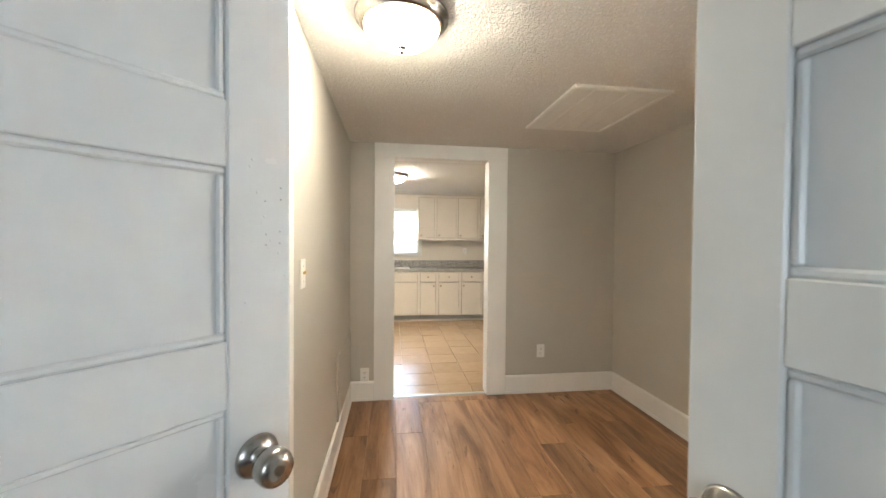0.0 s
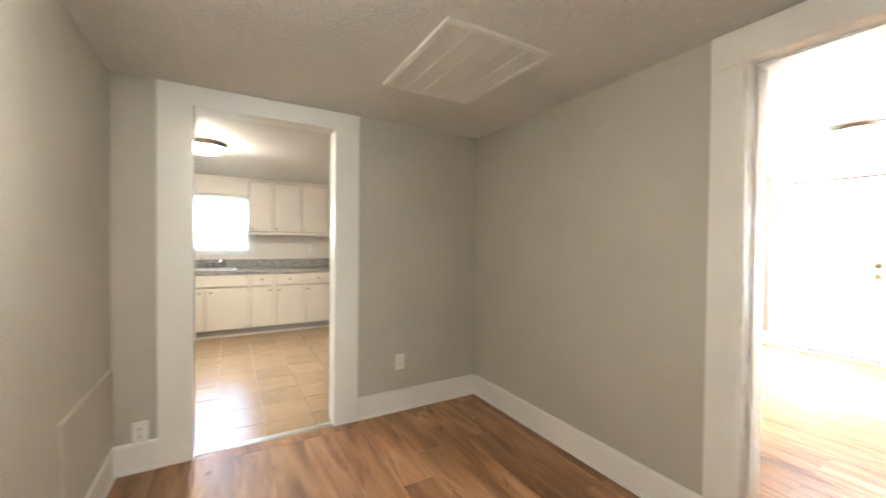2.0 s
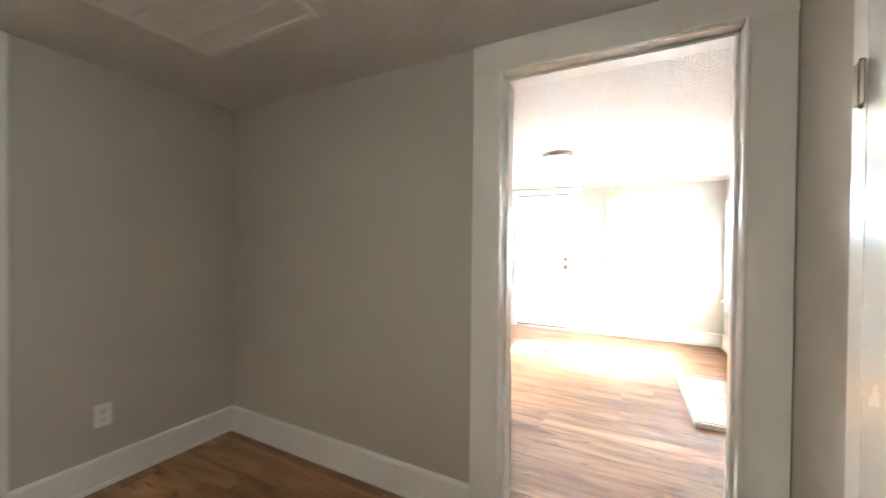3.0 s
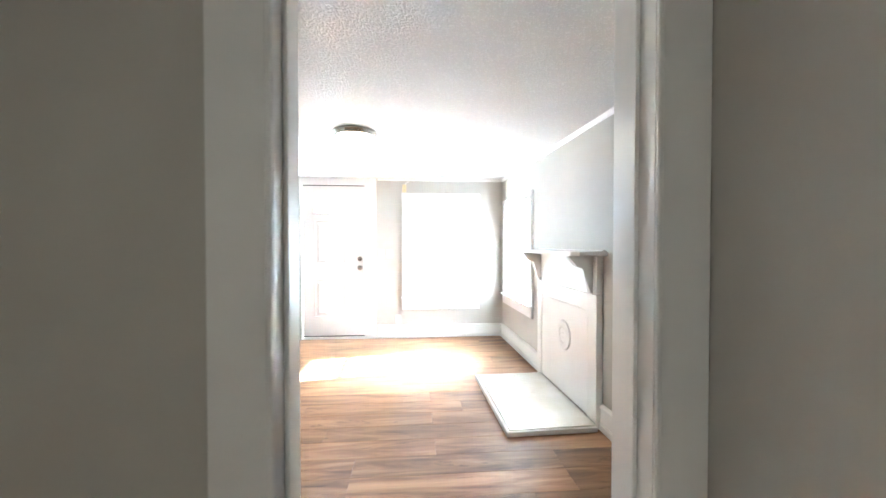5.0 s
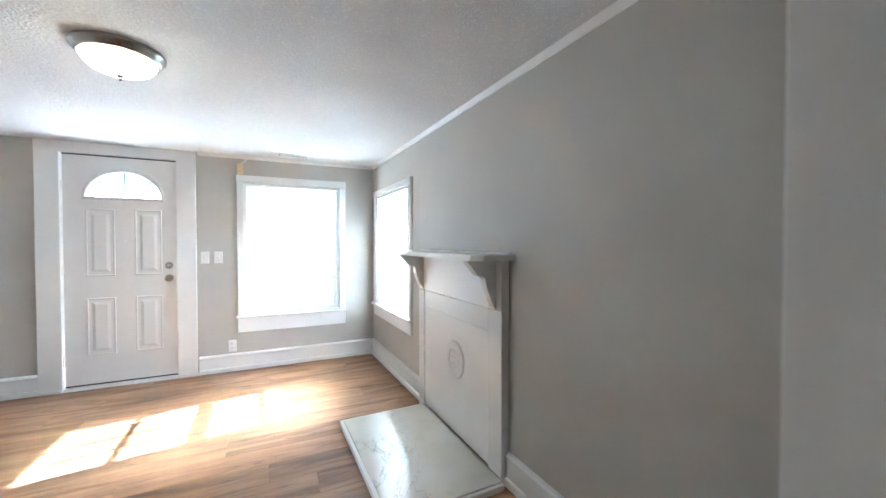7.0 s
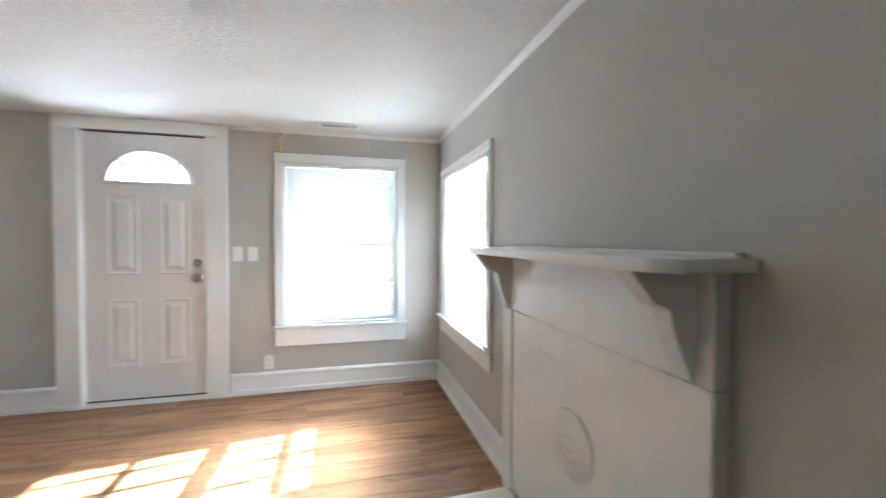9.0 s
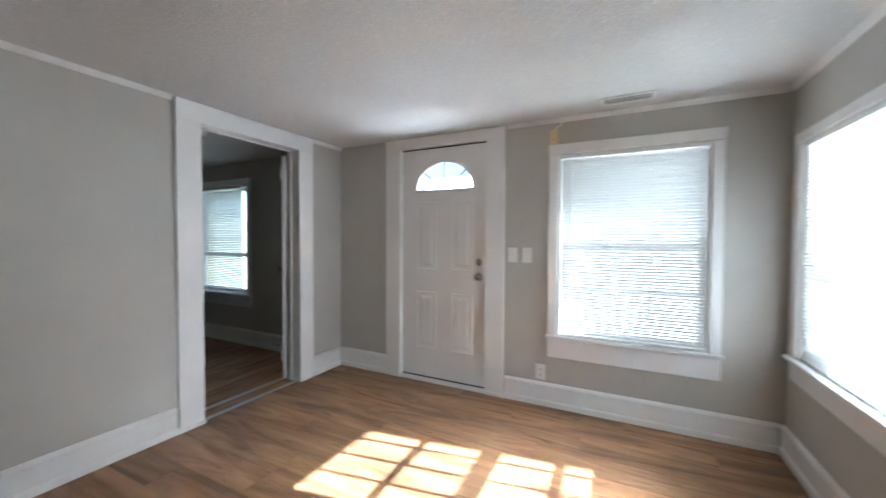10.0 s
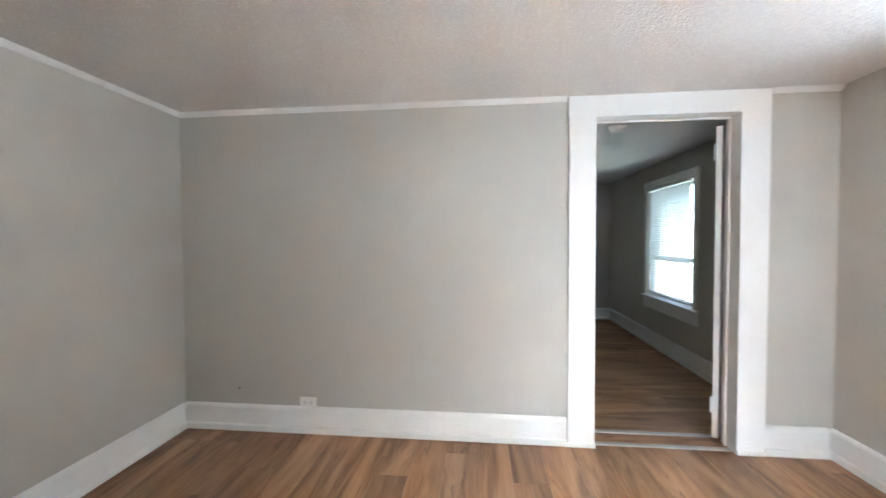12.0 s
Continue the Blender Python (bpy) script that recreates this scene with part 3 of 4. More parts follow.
def front_door():
    """A white steel front door with a fan light, four raised panels, deadbolt, knob and hinges."""
    root = tagged(new("front_door"), label="white steel front door with a fan-shaped glass light, closed", category="door")
    y0, y1, z0, z1, x0, x1 = 1.832, 2.640, 0.036, 2.055, XE + 0.012, XE + 0.056
    yc, zf, rad, ry = 2.218, 1.688, 0.245, 0.280
    bm = bmesh.new()
    n = 24
    arc = [(yc + ry * math.cos(math.pi * k / n), zf + rad * math.sin(math.pi * k / n)) for k in range(n + 1)]
    for x, s in ((x0, 1), (x1, -1)):
        top = [bm.verts.new((x, y, z)) for y, z in arc]
        edge = [bm.verts.new((x, y1 if False else (y0 + (y1 - y0) * 0.5 + (y - yc) * (y1 - y0) / (2 * ry)), z1)) for y, z in arc]
        for k in range(n):
            bm.faces.new((top[k], top[k + 1], edge[k + 1], edge[k]))
        a, b = bm.verts.new((x, y1, zf)), bm.verts.new((x, y0, zf))
        bm.faces.new((top[0], edge[0], a))
        bm.faces.new((top[-1], edge[-1], b))
        c, d = bm.verts.new((x, y0, z0)), bm.verts.new((x, y1, z0))
        bm.faces.new((a, top[0], *top[-1:], b, c, d))
    bmesh.ops.remove_doubles(bm, verts=bm.verts, dist=1e-5)
    part("slab", bm, STEELDOOR, root)
    part("slab_edge", boxes(((x0, y0, z0), (x1, y0 + 0.002, z1)), ((x0, y1 - 0.002, z0), (x1, y1, z1)), ((x0 + 0.001, y0, z1 - 0.002), (x1, y1, z1))), STEELDOOR, root)
    # rim of the fan light
    rim = bmesh.new()
    prof = [(-0.012, 0.0), (-0.012, -0.010), (0.0, -0.014), (0.014, -0.010), (0.018, 0.0)]
    rows = []
    path = [(yc + ry * math.cos(math.pi * k / n), zf + rad * math.sin(math.pi * k / n), Vector((math.cos(math.pi * k / n), math.sin(math.pi * k / n)))) for k in range(n + 1)]
    for y, z, nrm in path:
        rows.append([rim.verts.new((x0 + q, y + nrm.x * p, z + nrm.y * p)) for p, q in prof])
    for a, b in zip(rows, rows[1:]):
        for i in range(len(prof) - 1):
            rim.faces.new((a[i], a[i + 1], b[i + 1], b[i]))
    box_in(rim, (x0 - 0.012, yc - ry - 0.016, zf - 0.018), (x0, yc + ry + 0.016, zf + 0.008), 0.004)
    light = part("fan_light", rim, STEELDOOR, root, "white plastic rim of the fan light", True)
    bars = bmesh.new()
    for ang in (42, 90, 138):
        a = radians(ang)
        p0 = Vector((0, yc + 0.085 * math.cos(a), zf + 0.075 * math.sin(a)))
        p1 = Vector((0, yc + ry * math.cos(a), zf + rad * math.sin(a)))
        d = (p1 - p0).normalized()
        s = Vector((0, -d.z, d.y)) * 0.0065
        for xa in (x0 - 0.004,):
            q = [bars.verts.new(Vector((xa + e, 0, 0)) + p + s * sg) for e in (0, 0.012) for p in (p0, p1) for sg in (-1, 1)]
            for idx in ((0, 1, 3, 2), (4, 6, 7, 5), (0, 2, 6, 4), (1, 5, 7, 3)):
                bars.faces.new([q[i] for i in idx])
    for k in range(12):
        a0, a1 = math.pi * k / 12, math.pi * (k + 1) / 12
        q = []
        for a in (a0, a1):
            for r in (0.078, 0.092):
                for e in (0, 0.012):
                    q.append(bars.verts.new((x0 - 0.004 + e, yc + r * 1.08 * math.cos(a), zf + r * 0.92 * math.sin(a))))
        for idx in ((0, 2, 6, 4), (1, 5, 7, 3), (0, 4, 5, 1), (2, 3, 7, 6)):
            bars.faces.new([q[i] for i in idx])
    part("glazing_bar", bars, CAULK, light, "grey glazing bars of the fan light")
    g = bmesh.new()
    c0 = [g.verts.new((x0 + 0.02, yc + ry * math.cos(math.pi * k / n), zf + rad * math.sin(math.pi * k / n))) for k in range(n + 1)]
    c1 = [g.verts.new((x0 + 0.024, v.co.y, v.co.z)) for v in c0]
    g.faces.new(c0)
    g.faces.new(list(reversed(c1)))
    for k in range(n):
        g.faces.new((c0[k], c0[k + 1], c1[k + 1], c1[k]))
    pane = part("pane", g, GLASS, light)
    pane.visible_shadow = False
    # raised panels
    for pa, pb in ((1.945, 2.148), (2.288, 2.491)):
        for za, zb in ((0.992, 1.590), (0.292, 0.800)):
            bm = bmesh.new()
            rings = []
            for inset, dx in ((0, 0.0005), (0.006, -0.006), (0.016, -0.002), (0.036, -0.002), (0.060, -0.009)):
                rings.append([bm.verts.new((x0 + dx, y, z)) for y, z in ((pa + inset, za + inset), (pb - inset, za + inset), (pb - inset, zb - inset), (pa + inset, zb - inset))])
            for a, b in zip(rings, rings[1:]):
                for i in range(4):
                    bm.faces.new((a[i], a[(i + 1) % 4], b[(i + 1) % 4], b[i]))
            bm.faces.new(rings[-1])
            part("raised_panel", bm, STEELDOOR, root)
    to_room = Matrix.Rotation(-math.pi / 2, 4, "Y")
    kn = lathe([(0, 0), (0.033, 0), (0.034, 0.004), (0.028, 0.010), (0.013, 0.015), (0.012, 0.028), (0.022, 0.034), (0.027, 0.044), (0.027, 0.054), (0.020, 0.062), (0, 0.064)], 26)
    part("door_knob", turned(kn, Matrix.Translation((x0, 1.893, 0.955)) @ to_room), NICKEL, root, "round nickel knob", True)
    db = lathe([(0, 0), (0.030, 0), (0.032, 0.006), (0.027, 0.014), (0.014, 0.017), (0, 0.017)], 26)
    bolt = part("deadbolt", turned(db, Matrix.Translation((x0, 1.893, 1.075)) @ to_room), NICKEL, root, "round nickel deadbolt", True)
    part("thumb_turn", boxes(((x0 - 0.034, 1.889, 1.060), (x0 - 0.016, 1.897, 1.090)), bev=0.003), NICKEL, bolt)
    for z in (0.26, 1.05, 1.78):
        bm = bmesh.new()
        for k in range(5):
            bmesh.ops.create_cone(bm, cap_ends=True, segments=12, radius1=0.0065, radius2=0.0065, depth=0.018, matrix=Matrix.Translation((x0 - 0.006, y1 + 0.006, z - 0.04 + 0.02 * k)))
        box_in(bm, (x0 - 0.003, y1 - 0.004, z - 0.05), (x0 + 0.02, y1 + 0.004, z + 0.05))
        part("hinge", bm, PLATE, root, "painted hinge")
    # Dark strips, 1 mm proud, painted in for the shaded gaps above and below.
    part("bottom_dark_strip", boxes(((x0 - 0.001, y0 + 0.002, 0.029), (x1, y1 - 0.002, 0.041))), DARK, root, "dark strip drawn as the gap under the door")
    part("top_gap_strip", boxes(((x0 - 0.001, y0, 2.0505), (x1, y1, 2.0615))), DARK, root, "dark strip drawn as the gap above the door")
    part("spy_hole", turned(lathe([(0, 0), (0.008, 0), (0.007, 0.003), (0, 0.003)], 12), Matrix.Translation((x0 - 0.0002, 2.218, 1.30)) @ to_room), PLATE, root)
    return root


front_door()

# ---- windows and blinds ----
SLAT_MESH = {}


def slat_mesh(length):
    key = round(length, 3)
    if key not in SLAT_MESH:
        bm = bmesh.new()
        w, n = 0.0125, 4
        rows = []
        for s in (-length / 2, length / 2):
            up = [bm.verts.new((s, -w + 2 * w * k / n, 0.0016 * (1 - (2 * k / n - 1) ** 2) + 0.0003)) for k in range(n + 1)]
            dn = [bm.verts.new((s, -w + 2 * w * k / n, 0.0016 * (1 - (2 * k / n - 1) ** 2) - 0.0003)) for k in range(n, -1, -1)]
            rows.append(up + dn)
        m = len(rows[0])
        for i in range(m):
            bm.faces.new((rows[0][i], rows[0][(i + 1) % m], rows[1][(i + 1) % m], rows[1][i]))
        bm.faces.new(rows[0])
        bm.faces.new(rows[1])
        SLAT_MESH[key] = mesh_of("slat", bm, SLAT)
    return SLAT_MESH[key]


def window(name, label, m, u0, u1, z0, z1, cas, apron, depth, cols, rails, muntin_z, top_w=0.075):
    """A sash window. In its own frame u runs along x to the right as seen from the room, and y points out of the house; the wall's face is y = 0."""
    root = tagged(new(name), label=label, kind="structure")
    part("side_casing", boxes(((u0 - cas, -0.022, z0), (u0, -0.0005, z1)), bev=0.003), TRIM, root)
    part("side_casing", boxes(((u1, -0.022, z0), (u1 + cas, -0.0005, z1)), bev=0.003), TRIM, root)
    part("head_casing", boxes(((u0 - cas - 0.004, -0.026, z1 + 0.001), (u1 + cas + 0.004, -0.0005, z1 + top_w)), bev=0.003), TRIM, root)
    part("window_sill", boxes(((u0 - cas - 0.012, -0.050, z0 - 0.022), (u1 + cas + 0.012, -0.001, z0 - 0.001)), bev=0.004), TRIM, root)
    part("sill_board", boxes(((u0, -0.001, z0 - 0.02), (u1, depth, z0 - 0.001))), TRIM, root)
    part("apron", boxes(((u0 - cas, -0.020, z0 - 0.022 - apron), (u1 + cas, -0.0005, z0 - 0.0225)), bev=0.003), TRIM, root)
    fr = part("window_frame", boxes(((u0, 0.0, z0), (u0 + 0.018, depth, z1)), ((u1 - 0.018, 0.0, z0), (u1, depth, z1)), ((u0 + 0.018, 0.0, z1 - 0.018), (u1 - 0.018, depth, z1))), TRIM, root)
    mid = rails
    for za, zb, yy in ((z0, mid + 0.02, depth - 0.055), (mid - 0.02, z1 - 0.018, depth - 0.02)):
        s = boxes(((u0 + 0.018, yy - 0.014, za), (u0 + 0.056, yy + 0.014, zb)), ((u1 - 0.056, yy - 0.014, za), (u1 - 0.018, yy + 0.014, zb)),
                  ((u0 + 0.056, yy - 0.014, za), (u1 - 0.056, yy + 0.014, za + 0.042)), ((u0 + 0.056, yy - 0.014, zb - 0.04), (u1 - 0.056, yy + 0.014, zb)), bev=0.002)
        sash = part("sash", s, TRIM, root)
        bars = bmesh.new()
        for k in range(1, cols):
            x = u0 + 0.056 + (u1 - u0 - 0.112) * k / cols
            box_in(bars, (x - 0.010, yy - 0.010, za + 0.042), (x + 0.010, yy + 0.010, zb - 0.04))
        for z in muntin_z:
            if za + 0.05 < z < zb - 0.05:
                box_in(bars, (u0 + 0.056, yy - 0.009, z - 0.012), (u1 - 0.056, yy + 0.009, z + 0.012))
        if cols > 1:
            part("glazing_bar", bars, TRIM, sash)
        else:
            bars.free()
        pane = part("pane", boxes(((u0 + 0.05, yy - 0.002, za + 0.036), (u1 - 0.05, yy + 0.002, zb - 0.034))), GLASS, sash)
        pane.visible_shadow = False
    root.matrix_world = m
    return root


def blind(label, m, u0, u1, z0, z1, tilt, y=0.006, pitch=0.0212):
    """A slatted blind with head rail, bottom rail, cords and tilt wand."""
    root = tagged(new("venetian_blind"), label=label, category="window blind", group="slatted window blinds")
    part("head_rail", boxes(((u0, y - 0.014, z1 - 0.028), (u1, y + 0.014, z1)), bev=0.002), PLATE, root)
    part("bottom_rail", boxes(((u0 + 0.004, y - 0.012, z0), (u1 - 0.004, y + 0.012, z0 + 0.012)), bev=0.003), PLATE, root)
    me = slat_mesh(u1 - u0 - 0.012)
    n = int((z1 - 0.04 - z0 - 0.02) / pitch)
    rng = random.Random(7)
    for k in range(n):
        o = new("slat", me)
        o.parent = root
        o.matrix_basis = pose((u0 + u1) / 2, y, z0 + 0.026 + k * pitch, tilt + rng.uniform(-1.2, 1.2), rng.uniform(-0.06, 0.06), 0)
    for f in (0.12, 0.5, 0.88):
        x = u0 + (u1 - u0) * f
        part("ladder_cord", boxes(((x - 0.0008, y - 0.0135, z0 + 0.01), (x + 0.0008, y - 0.0122, z1 - 0.02))), PLATE, root)
    wand = bmesh.new()
    bmesh.ops.create_cone(wand, cap_ends=True, segments=8, radius1=0.004, radius2=0.003, depth=0.55, matrix=Matrix.Translation((u0 + 0.08, y - 0.020, z1 - 0.31)))
    part("tilt_wand", wand, PLATE, root, "thin clear tilt wand")
    root.matrix_world = m
    return root


EAST_M = pose(XE, 0, 0, 0, 0, -90)
SOUTH_M = SLANT @ pose(0, YS, 0, 0, 0, 180)
BED_M = pose(XE + 0.004, 0, 0, 0, 0, -90)
window("window_1", "white wooden sash window behind a closed blind", EAST_M, -1.262, -0.33, 0.55, 1.89, 0.066, 0.145, 0.13, 3, 1.22, (0.90, 1.55))
blind("white slatted blind lowered over the front window", EAST_M, -1.245, -0.338, 0.555, 1.888, -50)
window("window_2", "white wooden sash window beside the mantel", SOUTH_M, -6.262, -5.27, 0.62, 1.80, 0.075, 0.115, 0.13, 5, 1.06, (0.80, 1.335), 0.055)
blind("white slatted blind lowered over the side window", SOUTH_M, -6.252, -5.28, 0.622, 1.797, 32.7)
window("window_3", "white wooden sash window of the bedroom", BED_M, -5.80, -4.80, 0.60, 1.89, 0.07, 0.13, 0.125, 1, 1.06, ())
blind("white slatted blind hanging in the bedroom window", BED_M, -5.795, -4.90, 0.632, 1.885, -42)
window("window_4", "kitchen window above the sink", pose(0, 6.98, 0, 0, 0, 0), -0.35, 0.65, 1.115, 1.94, 0.0605, 0.02, 0.12, 1, 1.5, (), 0.03)
blind("white slatted blind in the kitchen window", pose(0, 6.98, 0, 0, 0, 0), -0.345, 0.645, 1.12, 1.935, 40)

# ---- mantel, hearth ----


def mantel():
    root = tagged(new("mantelpiece"), label="white painted boarded-up fireplace surround with bracketed shelf", category="mantelpiece")
    x0, x1, yw = 3.820, 4.940, YS
    part("side_board", boxes(((x0, yw - 0.019, 0.004), (x0 + 0.125, yw + 0.030, 0.925)), bev=0.003), TRIM, root)
    part("side_board", boxes(((x1 - 0.10, yw - 0.019, 0.004), (x1, yw + 0.030, 0.925)), bev=0.003), TRIM, root)
    part("frieze_board", boxes(((x0, yw - 0.019, 0.928), (x1, yw + 0.032, 1.196)), bev=0.003), TRIM, root)
    part("rail_board", boxes(((x0 + 0.127, yw - 0.019, 0.80), (x1 - 0.102, yw + 0.026, 0.925)), bev=0.003), TRIM, root)
    part("cover_panel", boxes(((x0 + 0.126, yw - 0.019, 0.044), (x1 - 0.101, yw + 0.022, 0.799)), bev=0.002), TRIM, root)
    rng = random.Random(3)
    bm = bmesh.new()
    for k in range(24):
        z = 0.06 + k * 0.036
        box_in(bm, (x0 + 0.120 + rng.uniform(-0.002, 0.002), yw + 0.024, z), (x0 + 0.131 + rng.uniform(-0.003, 0.003), yw + 0.0312, z + 0.037), 0.002)
    for k in range(26):
        x = x0 + 0.13 + k * 0.034
        box_in(bm, (x, yw + 0.020, 0.793 + rng.uniform(-0.002, 0.002)), (x + 0.035, yw + 0.0275, 0.803 + rng.uniform(-0.003, 0.003)), 0.002)
    part("filler_seam", bm, TRIM, root, "rough painted-over filler joint")
    # shelf with clipped front corners
    d = 0.225
    outline = [(x0 - 0.058, yw - 0.018), (x0 - 0.058, yw + d - 0.045), (x0 - 0.010, yw + d), (x1 - 0.012, yw + d), (x1 + 0.035, yw + d - 0.045), (x1 + 0.035, yw - 0.018)]
    bm = bmesh.new()
    lo = [bm.verts.new((x, y, 1.198)) for x, y in outline]
    hi = [bm.verts.new((x, y, 1.228)) for x, y in outline]
    bm.faces.new(lo)
    bm.faces.new(hi)
    for i in range(6):
        bm.faces.new((lo[i], lo[(i + 1) % 6], hi[(i + 1) % 6], hi[i]))
    bmesh.ops.bevel(bm, geom=[e for e in bm.edges], offset=0.004, segments=2, affect="EDGES")
    part("shelf", bm, TRIM, root)
    part("back_strip", boxes(((x0 - 0.03, yw - 0.018, 1.2285), (x1 + 0.03, yw + 0.012, 1.238)), bev=0.002), TRIM, root)
    prof = [(0, 0), (0.185, 0), (0.150, -0.040), (0.118, -0.078), (0.080, -0.084), (0.068, -0.096), (0.060, -0.150), (0.028, -0.225), (0.012, -0.262), (0, -0.266)]
    for x in (x0 + 0.068, x1 - 0.075):
        bm = bmesh.new()
        rows = [[bm.verts.new((x + s, yw + 0.0325 + p, 1.1975 + q)) for p, q in prof] for s in (-0.024, 0.024)]
        n = len(prof)
        for i in range(n):
            bm.faces.new((rows[0][i], rows[0][(i + 1) % n], rows[1][(i + 1) % n], rows[1][i]))
        bm.faces.new(rows[0])
        bm.faces.new(rows[1])
        bmesh.ops.bevel(bm, geom=list(bm.edges), offset=0.003, segments=1, affect="EDGES")
        part("bracket", bm, TRIM, root)
    # fluted flue cover
    bm = bmesh.new()
    segs, rows = 96, []
    for r, h, f in ((0.0, 0.012, 0), (0.050, 0.013, 0), (0.056, 0.010, 0), (0.060, 0.015, 0.3), (0.072, 0.017, 1), (0.092, 0.015, 1), (0.106, 0.009, 0.6), (0.112, 0.012, 0), (0.120, 0.010, 0), (0.124, 0.0, 0)):
        rows.append([bm.verts.new((r * math.cos(2 * math.pi * k / segs), r * math.sin(2 * math.pi * k / segs), h + f * 0.0035 * math.sin(2 * math.pi * 24 * k / segs + r * 60))) for k in range(segs)])
    for a, b in zip(rows, rows[1:]):
        for k in range(segs):
            bm.faces.new((a[k], a[(k + 1) % segs], b[(k + 1) % segs], b[k]))
    cover = part("flue_cover", turned(bm, Matrix.Translation((4.35, yw + 0.022, 0.526)) @ Matrix.Rotation(-math.pi / 2, 4, "X")), TRIM, root, "round fluted metal flue cover painted white", True)
    for dx, dz in ((-0.02, 0.022), (0.018, 0.018), (-0.012, -0.02), (0.02, -0.024)):
        part("slot", boxes(((4.35 + dx - 0.008, yw + 0.0335, 0.526 + dz - 0.002), (4.35 + dx + 0.008, yw + 0.0352, 0.526 + dz + 0.002))), CAULK, cover)

    root.matrix_world = HEARTH_M


mantel()


def hearth():
    root = tagged(new("hearth_slab"), label="cream veined marble hearth slab edged with white wood", category="hearth")
    x0, x1, y0, y1 = 3.780, 4.865, YS + 0.034, 0.606
    part("slab", boxes(((x0 + 0.022, y0, 0.003), (x1 - 0.022, y1 - 0.024, 0.042)), bev=0.003), MARBLE, root, "cracked cream marble slab")
    part("edging", boxes(((x0, y0, 0.002), (x0 + 0.0215, y1, 0.036)), bev=0.003), TRIM, root)
    part("edging", boxes(((x1 - 0.0215, y0, 0.002), (x1, y1, 0.036)), bev=0.003), TRIM, root)
    part("edging", boxes(((x0 + 0.022, y1 - 0.0235, 0.002), (x1 - 0.022, y1, 0.036)), bev=0.003), TRIM, root)
    rng = random.Random(5)
    bm = bmesh.new()
    for k in range(40):
        x = x0 + 0.03 + k * 0.0257
        w = rng.uniform(0.002, 0.010)
        box_in(bm, (x, y0 - 0.003, 0.0425), (x + 0.027, y0 + w, 0.0445), 0.0008)
    part("dirt_seam", bm, CAULK, root, "dirty grey joint along the wall")

    root.matrix_world = HEARTH_M


hearth()

# ---- ceiling lamps, vents, detector ----


def ceiling_lamp(at, glow, label):
    root = tagged(new("ceiling_lamp"), label=label, category="ceiling lamp", group="flush ceiling lamps")
    part("rim", lathe([(0.0, 0.0), (0.168, 0.0), (0.172, -0.006), (0.170, -0.016), (0.160, -0.022), (0.157, -0.032), (0.150, -0.040), (0.138, -0.044), (0.134, -0.040), (0.134, -0.02)], 48), NICKEL, root, "stepped brushed nickel rim", True)
    prof = [(0.137, -0.038)] + [(0.137 * math.cos(a), -0.038 - 0.072 * math.sin(a)) for a in [radians(x) for x in range(8, 90, 9)]] + [(0.0, -0.110)]
    part("shade", lathe(prof, 48), glow, root, "lit frosted glass bowl", True)
    part("finial", lathe([(0.0, -0.108), (0.016, -0.110), (0.017, -0.114), (0.010, -0.118), (0.007, -0.124), (0.010, -0.130), (0.006, -0.136), (0.0, -0.137)], 20), NICKEL, root, "small nickel finial", True)
    root.location = at
    return root


ceiling_lamp((0.222, 1.60, H - 0.001), LAMP_HALL, "lit nickel flush ceiling lamp with frosted glass bowl")
ceiling_lamp((4.345, 1.635, H - 0.001), LAMP_LIV, "lit nickel flush ceiling lamp in the living room")
ceiling_lamp((0.205, 4.78, H - 0.001), LAMP_KIT, "lit nickel flush ceiling lamp in the kitchen")


def return_grille():
    root = tagged(new("return_air_grille"), label="large white louvred return-air grille on the ceiling", category="vent")
    x0, x1, y0, y1, z = 1.12, 1.685, 2.035, 2.755, H
    for a, b in (((x0, y0), (x1, y0 + 0.030)), ((x0, y1 - 0.030), (x1, y1)), ((x0, y0 + 0.0305), (x0 + 0.030, y1 - 0.0305)), ((x1 - 0.030, y0 + 0.0305), (x1, y1 - 0.0305))):
        part("frame_bar", boxes(((*a, z - 0.018), (*b, z - 0.0005)), bev=0.004), PLATE, root)
    part("backing", boxes(((x0 + 0.03, y0 + 0.03, z - 0.003), (x1 - 0.03, y1 - 0.03, z - 0.001))), CAULK, root, "grey filter behind the louvres")
    for k in range(1, 5):
        x = x0 + 0.03 + (x1 - x0 - 0.06) * k / 5
        part("cross_bar", boxes(((x - 0.005, y0 + 0.031, z - 0.0155), (x + 0.005, y1 - 0.031, z - 0.0035))), PLATE, root)
    me = mesh_of("louvre", turned(boxes(((-(x1 - x0) / 2 + 0.031, -0.0075, -0.0006), ((x1 - x0) / 2 - 0.031, 0.0075, 0.0006))), Matrix.Rotation(radians(-35), 4, "X")), PLATE)
    n = 46
    for k in range(n):
        o = new("louvre", me)
        o.parent = root
        o.location = ((x0 + x1) / 2, y0 + 0.038 + (y1 - y0 - 0.076) * k / (n - 1), z - 0.0095)


return_grille()


